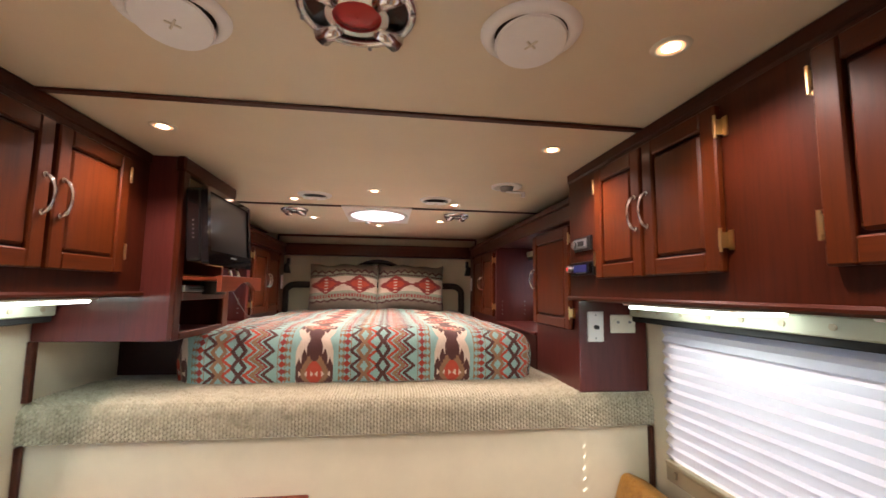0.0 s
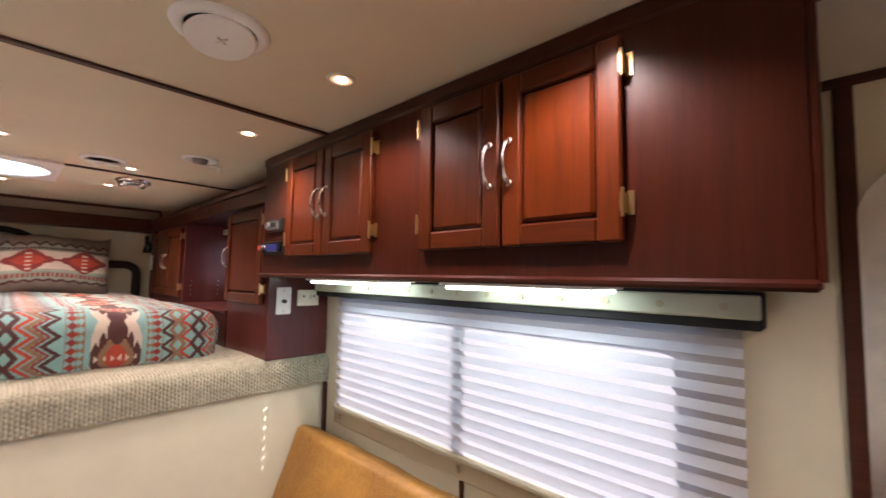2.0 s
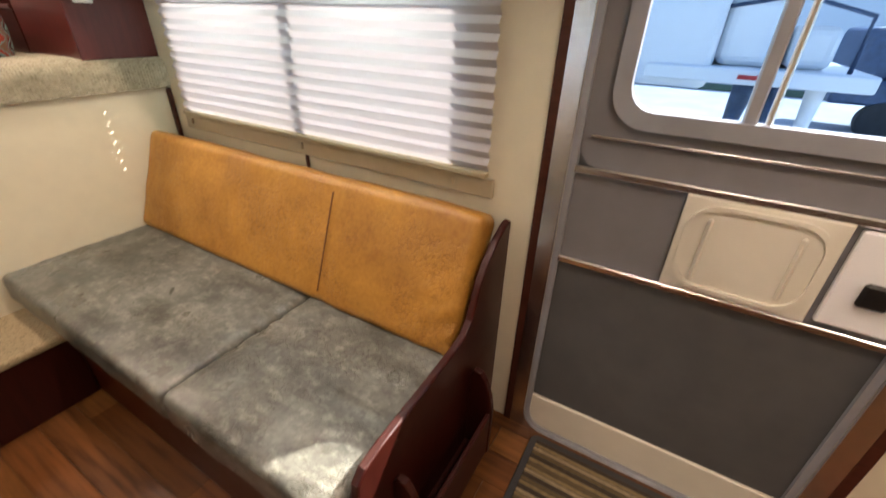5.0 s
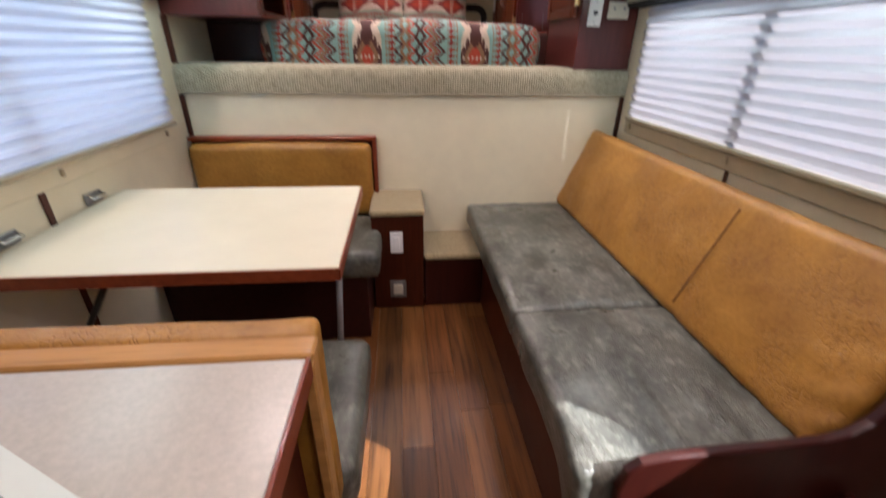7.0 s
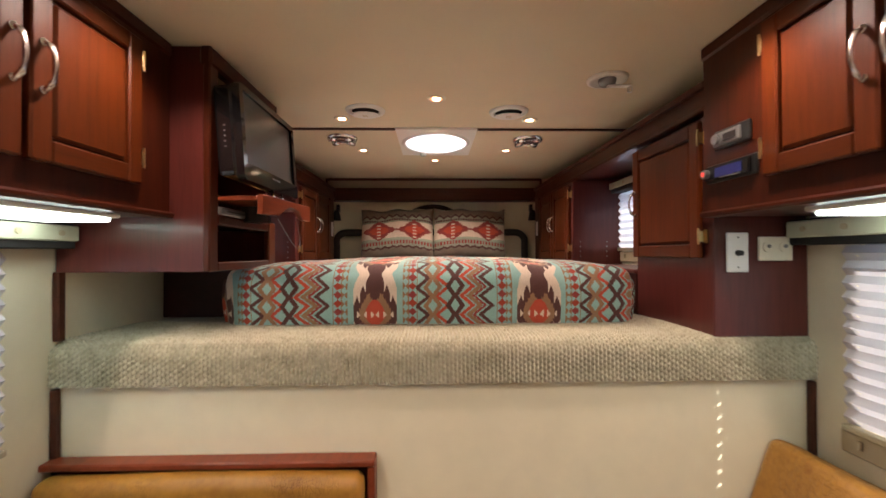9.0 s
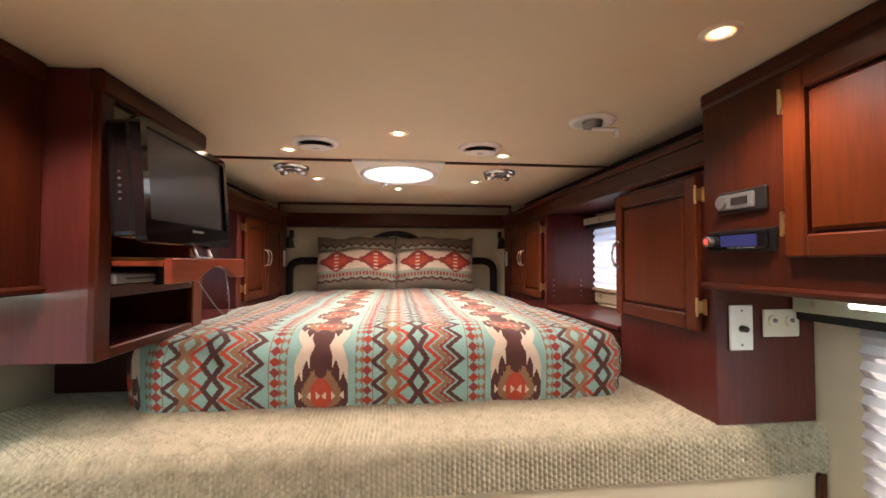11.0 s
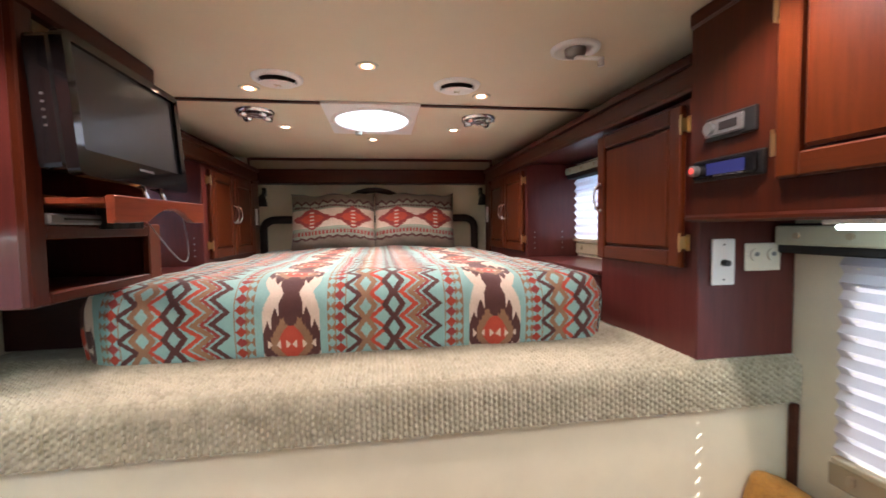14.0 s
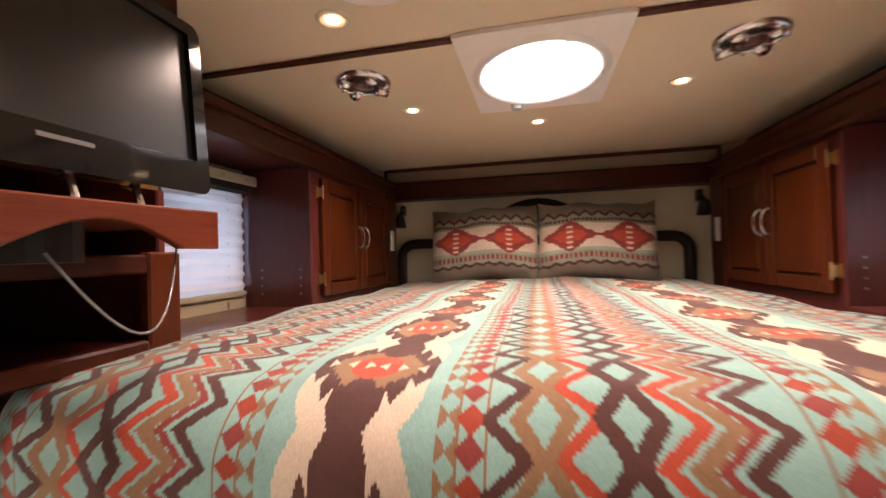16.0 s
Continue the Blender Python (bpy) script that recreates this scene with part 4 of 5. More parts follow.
def player():
    t = thing("disc_player", (-0.82, 1.85, 1.592), "slim silver disc player in the cabinet", "player")
    part("case", box(-1.02, -0.735, 1.70, 1.99, 1.605, 1.63, 0.004), SILVER, t)
    part("slot", box(-0.7352, -0.733, 1.74, 1.92, 1.615, 1.620, 0), BLACK, t)
    part("foot", box(-1.0, -0.76, 1.72, 1.97, 1.593, 1.605, 0.002), BLACK, t)
    cable = []
    for i in range(17):
        a = i / 16
        cable.append((-0.62 + 0.045 * math.sin(3 * a), 1.86 + 0.17 * a, 1.605 - 0.115 * math.sin(math.pi * a) + 0.02 * a))
    single("cable", tube(cable, 0.0017, 8), SILVER, (-0.6, 1.95, 1.5), "thin grey cable looping below the tray", "cable", smooth=True)


player()


def television():
    w, h = 0.478, 0.298
    t = thing("television", (0, 0, 0), "small black flat television with glossy bezel above a tray", "television")
    xf = 0.0
    part("housing", box(-0.078, -0.018, -w / 2 + 0.003, w / 2 - 0.003, 0.015, h - 0.006, 0.012, segments=2), GLOSSBLACK, t)
    fr = ring_plate(rounded(-w / 2, w / 2, 0.0, h, 0.018), rounded(-w / 2 + 0.024, w / 2 - 0.024, 0.055, h - 0.020, 0.003), "x", -0.02, 0.004)
    part("bezel", fr, GLOSSBLACK, t, "gloss black bezel")
    part("screen", box(-0.016, -0.006, -w / 2 + 0.02, w / 2 - 0.02, 0.052, h - 0.016, 0), TVSCREEN, t, "dark matt screen")
    part("badge", box(0.004, 0.0052, -0.02, 0.045, 0.036, 0.042, 0), SILVER, t)
    for k in range(5):
        part("side_button", box(-0.052, -0.046, -w / 2 + 0.001, -w / 2 + 0.004, 0.10 + 0.016 * k, 0.105 + 0.016 * k, 0.001), SILVER, t)
    foot = tube([(-0.045, 0.03, 0.01), (-0.02, 0.03, -0.004), (-0.012, 0.03, -0.034)], 0.006, 8)
    tube([(-0.045, 0.12, 0.01), (-0.02, 0.12, -0.004), (-0.012, 0.12, -0.034)], 0.006, 8, foot)
    box(-0.05, -0.006, 0.015, 0.135, -0.040, -0.032, 0.003, foot)
    part("stand", foot, CHROME, t, "chrome stand foot")
    t.matrix_world = pose(-0.640, 1.885, 1.706, 0, -4, 0)
    return t


television()


# ---- bed ----
TURQ, BROWN, RED, TANC, CREAM, MAROON = (0.25, 0.44, 0.415), (0.088, 0.034, 0.030), (0.45, 0.068, 0.036), (0.27, 0.155, 0.085), (0.64, 0.53, 0.42), (0.26, 0.046, 0.040)


def bed_print(x, v):
    """The woven pattern: columns of stepped stars between bands of zigzags. x across, v along."""
    q = 0.0030
    x, v = np.floor(x / q) * q + q / 2, np.floor(v / q) * q + q / 2
    P = 0.595
    u = (x + 0.285 + P / 2) % P - P / 2
    a = np.abs(u)
    col = np.empty(x.shape + (3,))
    col[:] = TURQ

    def lay(mask, c):
        col[mask] = c
    # stars
    L = 0.25
    ph = (v - 0.035) % L / L
    p = np.where(ph < 0.59, ph / 0.59, (1 - ph) / 0.41) * L / 2
    lay(a < 0.079, CREAM)
    lay((a > 0.081 - 0.022 * np.clip((p - 0.05) / 0.075, 0, 1) ** 2) & (a < 0.09), TURQ)
    cell = np.clip(np.round(a / 0.0215), 0, 3)
    tip = 0.158 - 0.033 * cell
    lim = np.maximum(tip - 2.3 * np.abs(a - 0.0215 * cell), 0.026)
    lim = np.where(a < 0.021, 0.126, lim)
    star = (a < 0.079) & (p < lim)
    lay(star, BROWN)
    flame = 0.074 - 1.5 * np.abs(a - 0.023) - 0.010 * np.abs(np.sin(a * 330))
    lay(star & (p < flame) & (a < 0.056), TANC)
    lay(star & (p < 0.047 * (1 - (a / 0.040) ** 2)), RED)
    for c0, c1, rise in ((0.002, 0.016, 1), (0.030, 0.042, -1), (0.054, 0.066, 1)):
        f = (a - c0) / (c1 - c0)
        lay((f > 0) & (f < 1) & (p < 0.0135 * (f if rise > 0 else 1 - f)), CREAM)
    # edge lines
    lay((a > 0.0985) & (a < 0.122), TANC)
    lay((a > 0.151) & (a < 0.154), TANC)
    # diamonds
    k = np.floor(v / 0.031)
    dv = np.abs((v % 0.031) - 0.0155)
    dd = np.abs(a - 0.1345) / 0.0160 + dv / 0.0160
    col[dd < 1.0] = np.where((k % 2 == 0)[dd < 1.0][:, None], np.array(RED) * 0.75, np.array(MAROON))
    lay((np.abs(a - 0.110) / 0.0115 + np.abs(dv - 0.0155) / 0.0145) < 1.0, TURQ)
    # zigzags
    m = (x + 0.285) % P - P / 2
    tri = np.abs((v / 0.067) % 1.0 - 0.5) * 2
    off = (tri - 0.5) * 0.042
    chain = 0.002 + tri * 0.024
    mid = np.abs(m) < 0.150
    for c, d, tone, half in ((-0.126, -1, BROWN, 0.0100), (-0.054, 1, RED, 0.0095), (0.035, 1, RED, 0.0095), (0.062, 1, TANC, 0.0110),
                             (0.081, 1, MAROON, 0.0065), (0.106, 1, BROWN, 0.0100)):
        lay(mid & (np.abs(m - c - d * off) < half), tone)
    for c, width, tone in ((-0.089, 0.0090, TANC), (-0.008, 0.0095, BROWN)):
        lay(mid & (np.abs(np.abs(m - c) - chain) < width), tone)
    return col


def cloth_mesh(name, verts, faces, colours, material):
    me = bpy.data.meshes.new(name)
    me.from_pydata(verts.tolist(), [], faces.tolist())
    at = me.attributes.new("print", "FLOAT_COLOR", "FACE")
    rgba = np.ones((len(faces), 4))
    rgba[:, :3] = colours
    at.data.foreach_set("color", rgba.ravel())
    me.materials.append(material)
    me.shade_smooth()
    return me


def grid_faces(nr, nc):
    i = np.arange(nr * nc).reshape(nr, nc)
    return np.stack([i[:-1, :-1], i[:-1, 1:], i[1:, 1:], i[1:, :-1]], -1).reshape(-1, 4)


def bedspread():
    x0, x1, y0, y1, z0, z1 = -0.858, 0.69, 1.905, 3.93, DECK + 0.008, 1.432
    q = 0.003
    r = 0.075
    # section along the bed: up the foot, over the round edge, along the top
    s_up = z1 - z0 - r
    arc = math.pi / 2 * r
    total = s_up + arc + (y1 - y0 - r)
    sv = np.arange(0, total, q)
    half = (x1 - x0) / 2
    xc = (x0 + x1) / 2
    drop = z1 - z0 - r
    reach = half - r + arc + drop
    su = np.arange(-reach, reach, q)
    U, V = np.meshgrid(su, sv)

    def bend(s, flat):
        """Distance along a flat run, then round the edge, then down: (outward, sink)."""
        over = np.clip(s - flat, 0, arc)
        down = np.clip(s - flat - arc, 0, None)
        ang = over / r
        return np.minimum(s, flat) + r * np.sin(ang), r * (1 - np.cos(ang)) + down
    ox, sx = bend(np.abs(U), half - r)
    vv = np.clip(V - s_up, 0, arc)
    y = y0 + r - r * np.cos(vv / r) + np.clip(V - s_up - arc, 0, None)
    zf = z0 + np.minimum(V, s_up) + r * np.sin(vv / r)
    # the foot corners are rounded in plan
    side = np.clip((np.abs(U) - (half - 0.11)) / 0.11, 0, 1)
    y = y + 0.07 * side ** 2 * np.clip(1 - (y - y0) / 0.25, 0, 1)
    X = xc + np.sign(U) * ox
    Z = np.minimum(zf, z1 - sx + 0 * zf)
    Z = np.maximum(Z, z0)
    # soft unevenness
    crown = 0.022 * np.clip(1 - (np.abs(X - xc) / half) ** 2, 0, 1) * np.clip((y - y0) / 0.12, 0, 1)
    lump = 0.006 * np.sin(X * 9 + 1.2 * np.sin(y * 4)) * np.sin(y * 7 + X * 2) + 0.003 * np.sin(X * 23 + y * 17)
    on_top = np.clip((zf - z0) / (z1 - z0), 0, 1)
    Z = Z + (crown + lump) * on_top
    puff = 0.010 * np.sin(np.pi * np.clip((Z - z0) / (z1 - z0), 0, 1))
    wave = 0.004 * np.sin(X * 19 + 0.7) + 0.003 * np.sin(X * 41)
    y = y - (puff + wave) * np.clip(1 - (y - y0) / 0.1, 0, 1)
    X = X + np.sign(U) * 0.010 * np.sin(np.pi * np.clip((Z - z0) / (z1 - z0), 0, 1)) * (sx > 0.01)
    verts = np.stack([X, y, Z], -1).reshape(-1, 3)
    faces = grid_faces(*U.shape)
    uc = (U[:-1, :-1] + U[1:, 1:]) / 2 + xc
    vc = (V[:-1, :-1] + V[1:, 1:]) / 2
    return cloth_mesh("bedspread", verts, faces, bed_print(uc, vc).reshape(-1, 3), QUILT)


bed = thing("bed", (-0.07, 2.9, DECK), "made-up bed with southwest-print bedspread on the carpeted platform", "bed")
spread = new("bedspread", bedspread())
spread.parent = bed
spread.location = -BASE[bed]
spread["label"] = "turquoise, brown and red zigzag bedspread"
BASE[spread] = BASE[bed]
part("mattress", box(-0.80, 0.655, 1.99, 3.93, DECK, 1.40, 0.05, segments=3), SHEET, bed)


def pillow_print(s, t):
    q = 0.005
    s, t = np.floor(s / q) * q, np.floor(t / q) * q
    col = np.empty(s.shape + (3,))
    GREY, SAGE = (0.19, 0.155, 0.12), (0.25, 0.27, 0.21)
    col[:] = SAGE
    zz = np.abs((s / 0.062) % 1 - 0.5) * 0.05
    col[t > 0.105 + zz] = GREY
    col[np.abs(t - 0.105 - zz) < 0.008] = BROWN
    col[(np.abs(t - 0.085) < 0.006) & ((s / 0.02) % 1 < 0.6)] = BROWN
    col[np.abs(t) < 0.062] = CREAM
    col[(t < -0.062) & (t > -0.085)] = (0.30, 0.36, 0.28)
    col[(np.abs(t + 0.105) < 0.013) & ((s / 0.024) % 1 < 0.55)] = MAROON
    col[t < -0.135 - 0.5 * zz] = GREY
    col[np.abs(t + 0.135 + 0.5 * zz) < 0.007] = BROWN
    for c in (-0.142, 0.142):
        d = np.floor(np.abs(s - c) / 0.0125) * 0.0125 / 0.128 + np.floor(np.abs(t) / 0.0085 + 0.5) * 0.0085 / 0.078
        col[d < 1.0] = MAROON
        col[d < 0.62] = RED
        col[(np.abs(s - c) < 0.016) & ((t / 0.026 + 0.5) % 1 < 0.4) & (np.abs(t) < 0.062)] = CREAM
    col[(np.abs(s) < 0.025) & (np.abs(t) < 0.009)] = MAROON
    return col


def pillow(xc, turn, seed):
    w, h = 0.60, 0.425
    n, k = 121, 83
    S, T = np.meshgrid(np.linspace(-1, 1, n), np.linspace(-1, 1, k))
    bulge = (1 - S ** 4) ** 0.55 * (1 - T ** 4) ** 0.6
    pinch = 1 - 0.05 * (1 - S ** 2) * np.abs(T) ** 3
    rng = np.random.default_rng(seed)
    f = rng.uniform(5, 11, 4)
    fold = 0.004 * np.sin(f[0] * S + f[1] * T) + 0.003 * np.sin(f[2] * S * T * 2 + f[3] * T)
    rows, cols = [], []
    for sgn in (-1, 1):
        x = S * w / 2 * (1 - 0.03 * (1 - T ** 2) * np.abs(S) ** 3)
        z = T * h / 2 * pinch + 0.008 * np.sin(4 * S + seed) + 0.012 * T * np.abs(S) ** 3 + 0.006 * np.sin(9 * S + 2 * seed) * (T > 0) * T
        d = sgn * (0.10 * bulge) + fold * bulge
        rows.append(np.stack([x, d, z], -1).reshape(-1, 3))
        fc = grid_faces(k, n)
        cols.append(pillow_print((x[:-1, :-1] + x[1:, 1:]) / 2, (T[:-1, :-1] + T[1:, 1:]) / 2 * h / 2).reshape(-1, 3))
    faces = np.concatenate([grid_faces(k, n), grid_faces(k, n)[:, ::-1] + n * k])
    me = cloth_mesh("pillow", np.concatenate(rows), faces, np.concatenate(cols), QUILT)
    ob = new("pillow", me)
    ob.matrix_world = pose(xc, 3.79, 1.638, -15, turn, 0)
    return tagged(ob, "southwest-print pillow with red diamonds leaning on the headboard", "pillow", "bed pillows")


pillow(-0.365, -1.0, 1)
pillow(0.225, 1.2, 2)

hb = thing("headboard", (-0.09, 3.96, DECK), "dark brown leather-wrapped hoop headboard with arched centre", "headboard")
pts = [(-0.90, 3.955, DECK + 0.05)]
for i in range(7):
    a = math.pi / 2 * i / 6
    pts.append((-0.90 + 0.09 * (1 - math.cos(a)), 3.955, 1.585 + 0.075 * math.sin(a)))
right = [(-0.18 - p[0] + 0.0, p[1], p[2]) for p in pts][::-1]
part("hoop", tube(pts + right, 0.030, 12), HEADLEATHER, hb, "", True)
arch = [(-0.075 + 0.28 * math.cos(math.pi * i / 16), 3.955, 1.66 + 0.222 * math.sin(math.pi * i / 16)) for i in range(17)]
part("arch", tube(arch, 0.022, 12), HEADLEATHER, hb, "", True)

# ---- ceiling fittings ----
def recessed_lamp(x, y):
    t = thing("recessed_lamp", (x, y, CEIL), "small lit warm recessed ceiling spotlight", "spotlight", "ceiling spotlights")
    part("rim", lathe((x, y, CEIL - 0.006), [(0.0255, 0.003), (0.031, 0.0), (0.037, 0.004), (0.038, 0.006)], 28), IVORY, t, "", True)
    # the ring emits faintly itself, in place of the bulb's halo
    part("reflector", lathe((x, y, CEIL - 0.006), [(0.0150, 0.0052), (0.0200, 0.0046), (0.0258, 0.0028)], 28), REFLECTORGLOW, t, "reflector ring, the bulb's warm halo put in as its own glow", True)
    part("bulb", disc((x, y, CEIL - 0.0035), 0.016, 0.003, "z", 24), BULB, t, "glowing warm lens")
    lamp = new("spot", bpy.data.lights.new("spot", "SPOT"))
    lamp.data.energy, lamp.data.color, lamp.data.spot_size, lamp.data.spot_blend, lamp.data.shadow_soft_size = SPOT_WATTS, (1.0, 0.80, 0.69), radians(136), 0.6, 0.03
    lamp.location = (x, y, CEIL - 0.012)


# (0.1, -0.75) is an unseen extra, added to brighten the mat and door
for spot in ((0.56, 0.16), (-0.675, 0.16), (0.56, 0.748), (-0.675, 0.748), (0.565, 1.357), (-0.675, 1.355), (-0.06, 2.07), (-0.497, 2.325), (0.383, 2.333), (-0.496, 2.915), (0.373, 2.911), (-0.06, 3.183), (0.1, -0.75), (0.5, -0.8), (0.45, -1.7), (-0.55, -1.7)):
    recessed_lamp(*spot)


def round_vent(x, y, r, tilt):
    t = thing("ceiling_vent", (x, y, CEIL), "round white plastic ceiling air vent, damper ajar", "vent", "ceiling vents")
    part("ring", lathe((x, y, CEIL), [(r, -0.001), (r - 0.004, -0.008), (r - 0.022, -0.012), (r - 0.027, -0.006), (r - 0.027, -0.001)], 36), WHITEPLASTIC, t, "", True)
    # flat dark disc painted as the shaded mouth of the duct
    part("well", disc((x, y, CEIL - 0.0025), r - 0.027, 0.002, "z", 32), INSIDE_SHADE, t)
    b = disc((0, 0, -0.004), r - 0.030, 0.004, "z", 36, r - 0.027)
    bmesh.ops.transform(b, matrix=pose(x, y, CEIL - 0.020, tilt, 0, 0), verts=b.verts)
    d = part("damper", b, WHITEPLASTIC, t)
    b = box(-0.014, 0.014, -0.0022, 0.0022, -0.007, -0.004, 0.001)
    box(-0.0022, 0.0022, -0.014, 0.014, -0.0072, -0.0042, 0.001, b)
    bmesh.ops.transform(b, matrix=pose(x, y, CEIL - 0.020, tilt, 0, 40), verts=b.verts)
    part("grip", b, IVORY, d)


round_vent(-0.375, 0.785, 0.095, -11)
round_vent(0.27, 0.748, 0.095, -11)
round_vent(-0.37, 2.212, 0.087, 5)
round_vent(0.262, 2.22, 0.087, 5)


def speaker(x, y, r, cone, well, label):
    t = thing("ceiling_speaker", (x, y, CEIL), label, "speaker", "ceiling speakers")
    part("ring", lathe((x, y, CEIL), [(r, -0.001), (r - 0.003, -0.012), (r - 0.014, -0.016), (r - 0.018, -0.009), (r - 0.018, -0.001)], 36), CHROME, t, "chrome outer ring", True)
    part("cone", lathe((x, y, CEIL), [(r - 0.017, -0.004), (r * 0.45, -0.0015), (0.001, -0.0012)], 30), well, t, "", True)
    part("dome", lathe((x, y, CEIL), [(r * 0.5, -0.003), (r * 0.42, -0.012), (r * 0.2, -0.019), (0.001, -0.021)], 28), cone, t, "", True)
    part("hub", ring_plate([(x + r * 0.52 * math.cos(a), y + r * 0.52 * math.sin(a)) for a in np.linspace(0, 6.283, 24, False)],
                           [(x + r * 0.40 * math.cos(a), y + r * 0.40 * math.sin(a)) for a in np.linspace(0, 6.283, 24, False)], "z", CEIL - 0.02, CEIL - 0.014), CHROME, t)
    for k in range(4):
        a = math.pi / 4 + k * math.pi / 2
        ca, sa = math.cos(a), math.sin(a)
        part("spoke", tube([(x + r * 0.46 * ca, y + r * 0.46 * sa, CEIL - 0.018), (x + (r - 0.01) * ca, y + (r - 0.01) * sa, CEIL - 0.012)], [0.013, 0.022], 10), CHROME, t, "", True)
        part("badge", disc((x + (r - 0.008) * math.cos(a + 0.6), y + (r - 0.008) * math.sin(a + 0.6), CEIL - 0.019), 0.004, 0.004, "z", 8), SILVER, t)


speaker(-0.05, 0.725, 0.105, REDCONE, GLOSSBLACK, "round chrome-grilled ceiling speaker with red cone")
speaker(-0.565, 2.642, 0.082, DARKCONE, SILVER, "small chrome-grilled ceiling speaker with dark cone")
speaker(0.45, 2.662, 0.082, DARKCONE, SILVER, "small chrome-grilled ceiling speaker with dark cone")

# crank ventilator
t = thing("crank_vent", (0.555, 1.87, CEIL), "small white roof vent control with fold-out crank", "vent")
part("base", lathe((0.555, 1.87, CEIL), [(0.072, -0.001), (0.070, -0.008), (0.056, -0.011), (0.052, -0.004), (0.001, -0.004)], 28), WHITEPLASTIC, t, "", True)
part("cap", lathe((0.555, 1.87, CEIL), [(0.032, -0.004), (0.028, -0.022), (0.001, -0.026)], 24), SILVER, t, "", True)
part("crank", box(0.55, 0.64, 1.852, 1.870, CEIL - 0.034, CEIL - 0.026, 0.003), WHITEPLASTIC, t)
part("knob", disc((0.632, 1.861, CEIL - 0.052), 0.009, 0.02, "z", 14), WHITEPLASTIC, t)


def skylight():
    x0, x1, y0, y1 = -0.262, 0.149, 2.45, 2.995
    xc, yc = (x0 + x1) / 2, (y0 + y1) / 2
    t = thing("skylight", (xc, yc, CEIL), "white framed roof vent with an oval milky dome", "skylight")
    n = 48
    oval = [(xc + 0.185 * math.cos(a), yc + 0.222 * math.sin(a)) for a in np.linspace(0, 2 * math.pi, n, False)]
    outer = []
    for a in np.linspace(0, 2 * math.pi, n, False):
        c, s = math.cos(a), math.sin(a)
        k = min((x1 - x0) / 2 / max(abs(c), 1e-6), (y1 - y0) / 2 / max(abs(s), 1e-6))
        outer.append((xc + k * c, yc + k * s))
    part("frame", ring_plate(outer, oval, "z", CEIL - 0.012, CEIL - 0.001), WHITEPLASTIC, t, "white plastic garnish frame")
    part("well", lathe((xc, yc, CEIL), [(0.185, -0.016), (0.193, -0.012), (0.191, 0.04), (0.187, 0.09)], n, squash=1.2), WHITEPLASTIC, t, "", True)
    part("bead", tube([(xc + 0.177 * math.cos(a), yc + 0.213 * math.sin(a), CEIL - 0.010) for a in np.linspace(0, 2 * math.pi, n)], 0.009, 8), WHITEPLASTIC, t, "", True)
    d = part("dome", lathe((xc, yc, CEIL + 0.085), [(0.215, -0.03), (0.205, 0.02), (0.15, 0.05), (0.001, 0.06)], n, squash=1.2), DOME, t, "translucent milky dome", True)
    part("knob", disc((xc - 0.075, y1 - 0.06, CEIL - 0.03), 0.016, 0.02, "z", 16, 0.02), MINT, t, "clear plastic crank knob")
    part("catch", box(xc + 0.06, xc + 0.09, y0 + 0.09, y0 + 0.115, CEIL - 0.004, CEIL + 0.012, 0.003), SILVER, t)


skylight()


# ---- sofa under the window ----
def cushion(x0, x1, y0, y1, z0, z1, r=0.035, puff=0.012, seed=0, cuts=14, rumple=0.0):
    """A soft slab with rounded edges and a slightly uneven top."""
    b = bmesh.new()
    bmesh.ops.create_cube(b, size=1)
    bmesh.ops.scale(b, vec=(x1 - x0, y1 - y0, z1 - z0), verts=b.verts)
    bmesh.ops.translate(b, vec=((x0 + x1) / 2, (y0 + y1) / 2, (z0 + z1) / 2), verts=b.verts)
    bmesh.ops.bevel(b, geom=b.edges[:], offset=r, segments=4, affect="EDGES", profile=0.5)
    longest = [e for e in b.edges if e.calc_length() > 0.12]
    bmesh.ops.subdivide_edges(b, edges=longest, cuts=cuts, use_grid_fill=True)
    for v in b.verts:
        u = (v.co.x - x0) / (x1 - x0)
        w = (v.co.y - y0) / (y1 - y0)
        t = (v.co.z - z0) / (z1 - z0)
        dome = max(0, math.sin(math.pi * min(max(u, 0), 1)) * math.sin(math.pi * min(max(w, 0), 1)))
        lump = noise.noise(Vector((v.co.x * 5 + seed, v.co.y * 5, v.co.z * 5)))
        v.co.z += (puff * dome ** 0.5 + 0.006 * lump) * t
        v.co.x += 0.004 * noise.noise(Vector((v.co.y * 7 + seed, v.co.z * 7, 3)))
        if rumple:
            fold = 1 - abs(2 * noise.noise(Vector((v.co.x * 9 + seed, v.co.y * 5, v.co.z * 9 + 2))))
            v.co.z += rumple * t * max(fold, 0) ** 4
    return b


def pucker(b, y_seam, x_mid, deep):
    """Short gathers that run out from a seam across a seat."""
    for v in b.verts:
        d = abs(v.co.y - y_seam)
        top = min(max((v.co.z - 0.44) / 0.03, 0), 1)
        near = math.exp(-d / 0.07) * math.exp(-((v.co.x - x_mid) / 0.22) ** 2)
        v.co.z += top * near * deep * (math.sin(70 * (v.co.x - x_mid) * (1 - 1.6 * d) + 2 * noise.noise(Vector((v.co.x * 8, d * 6, 1)))) - 0.6)


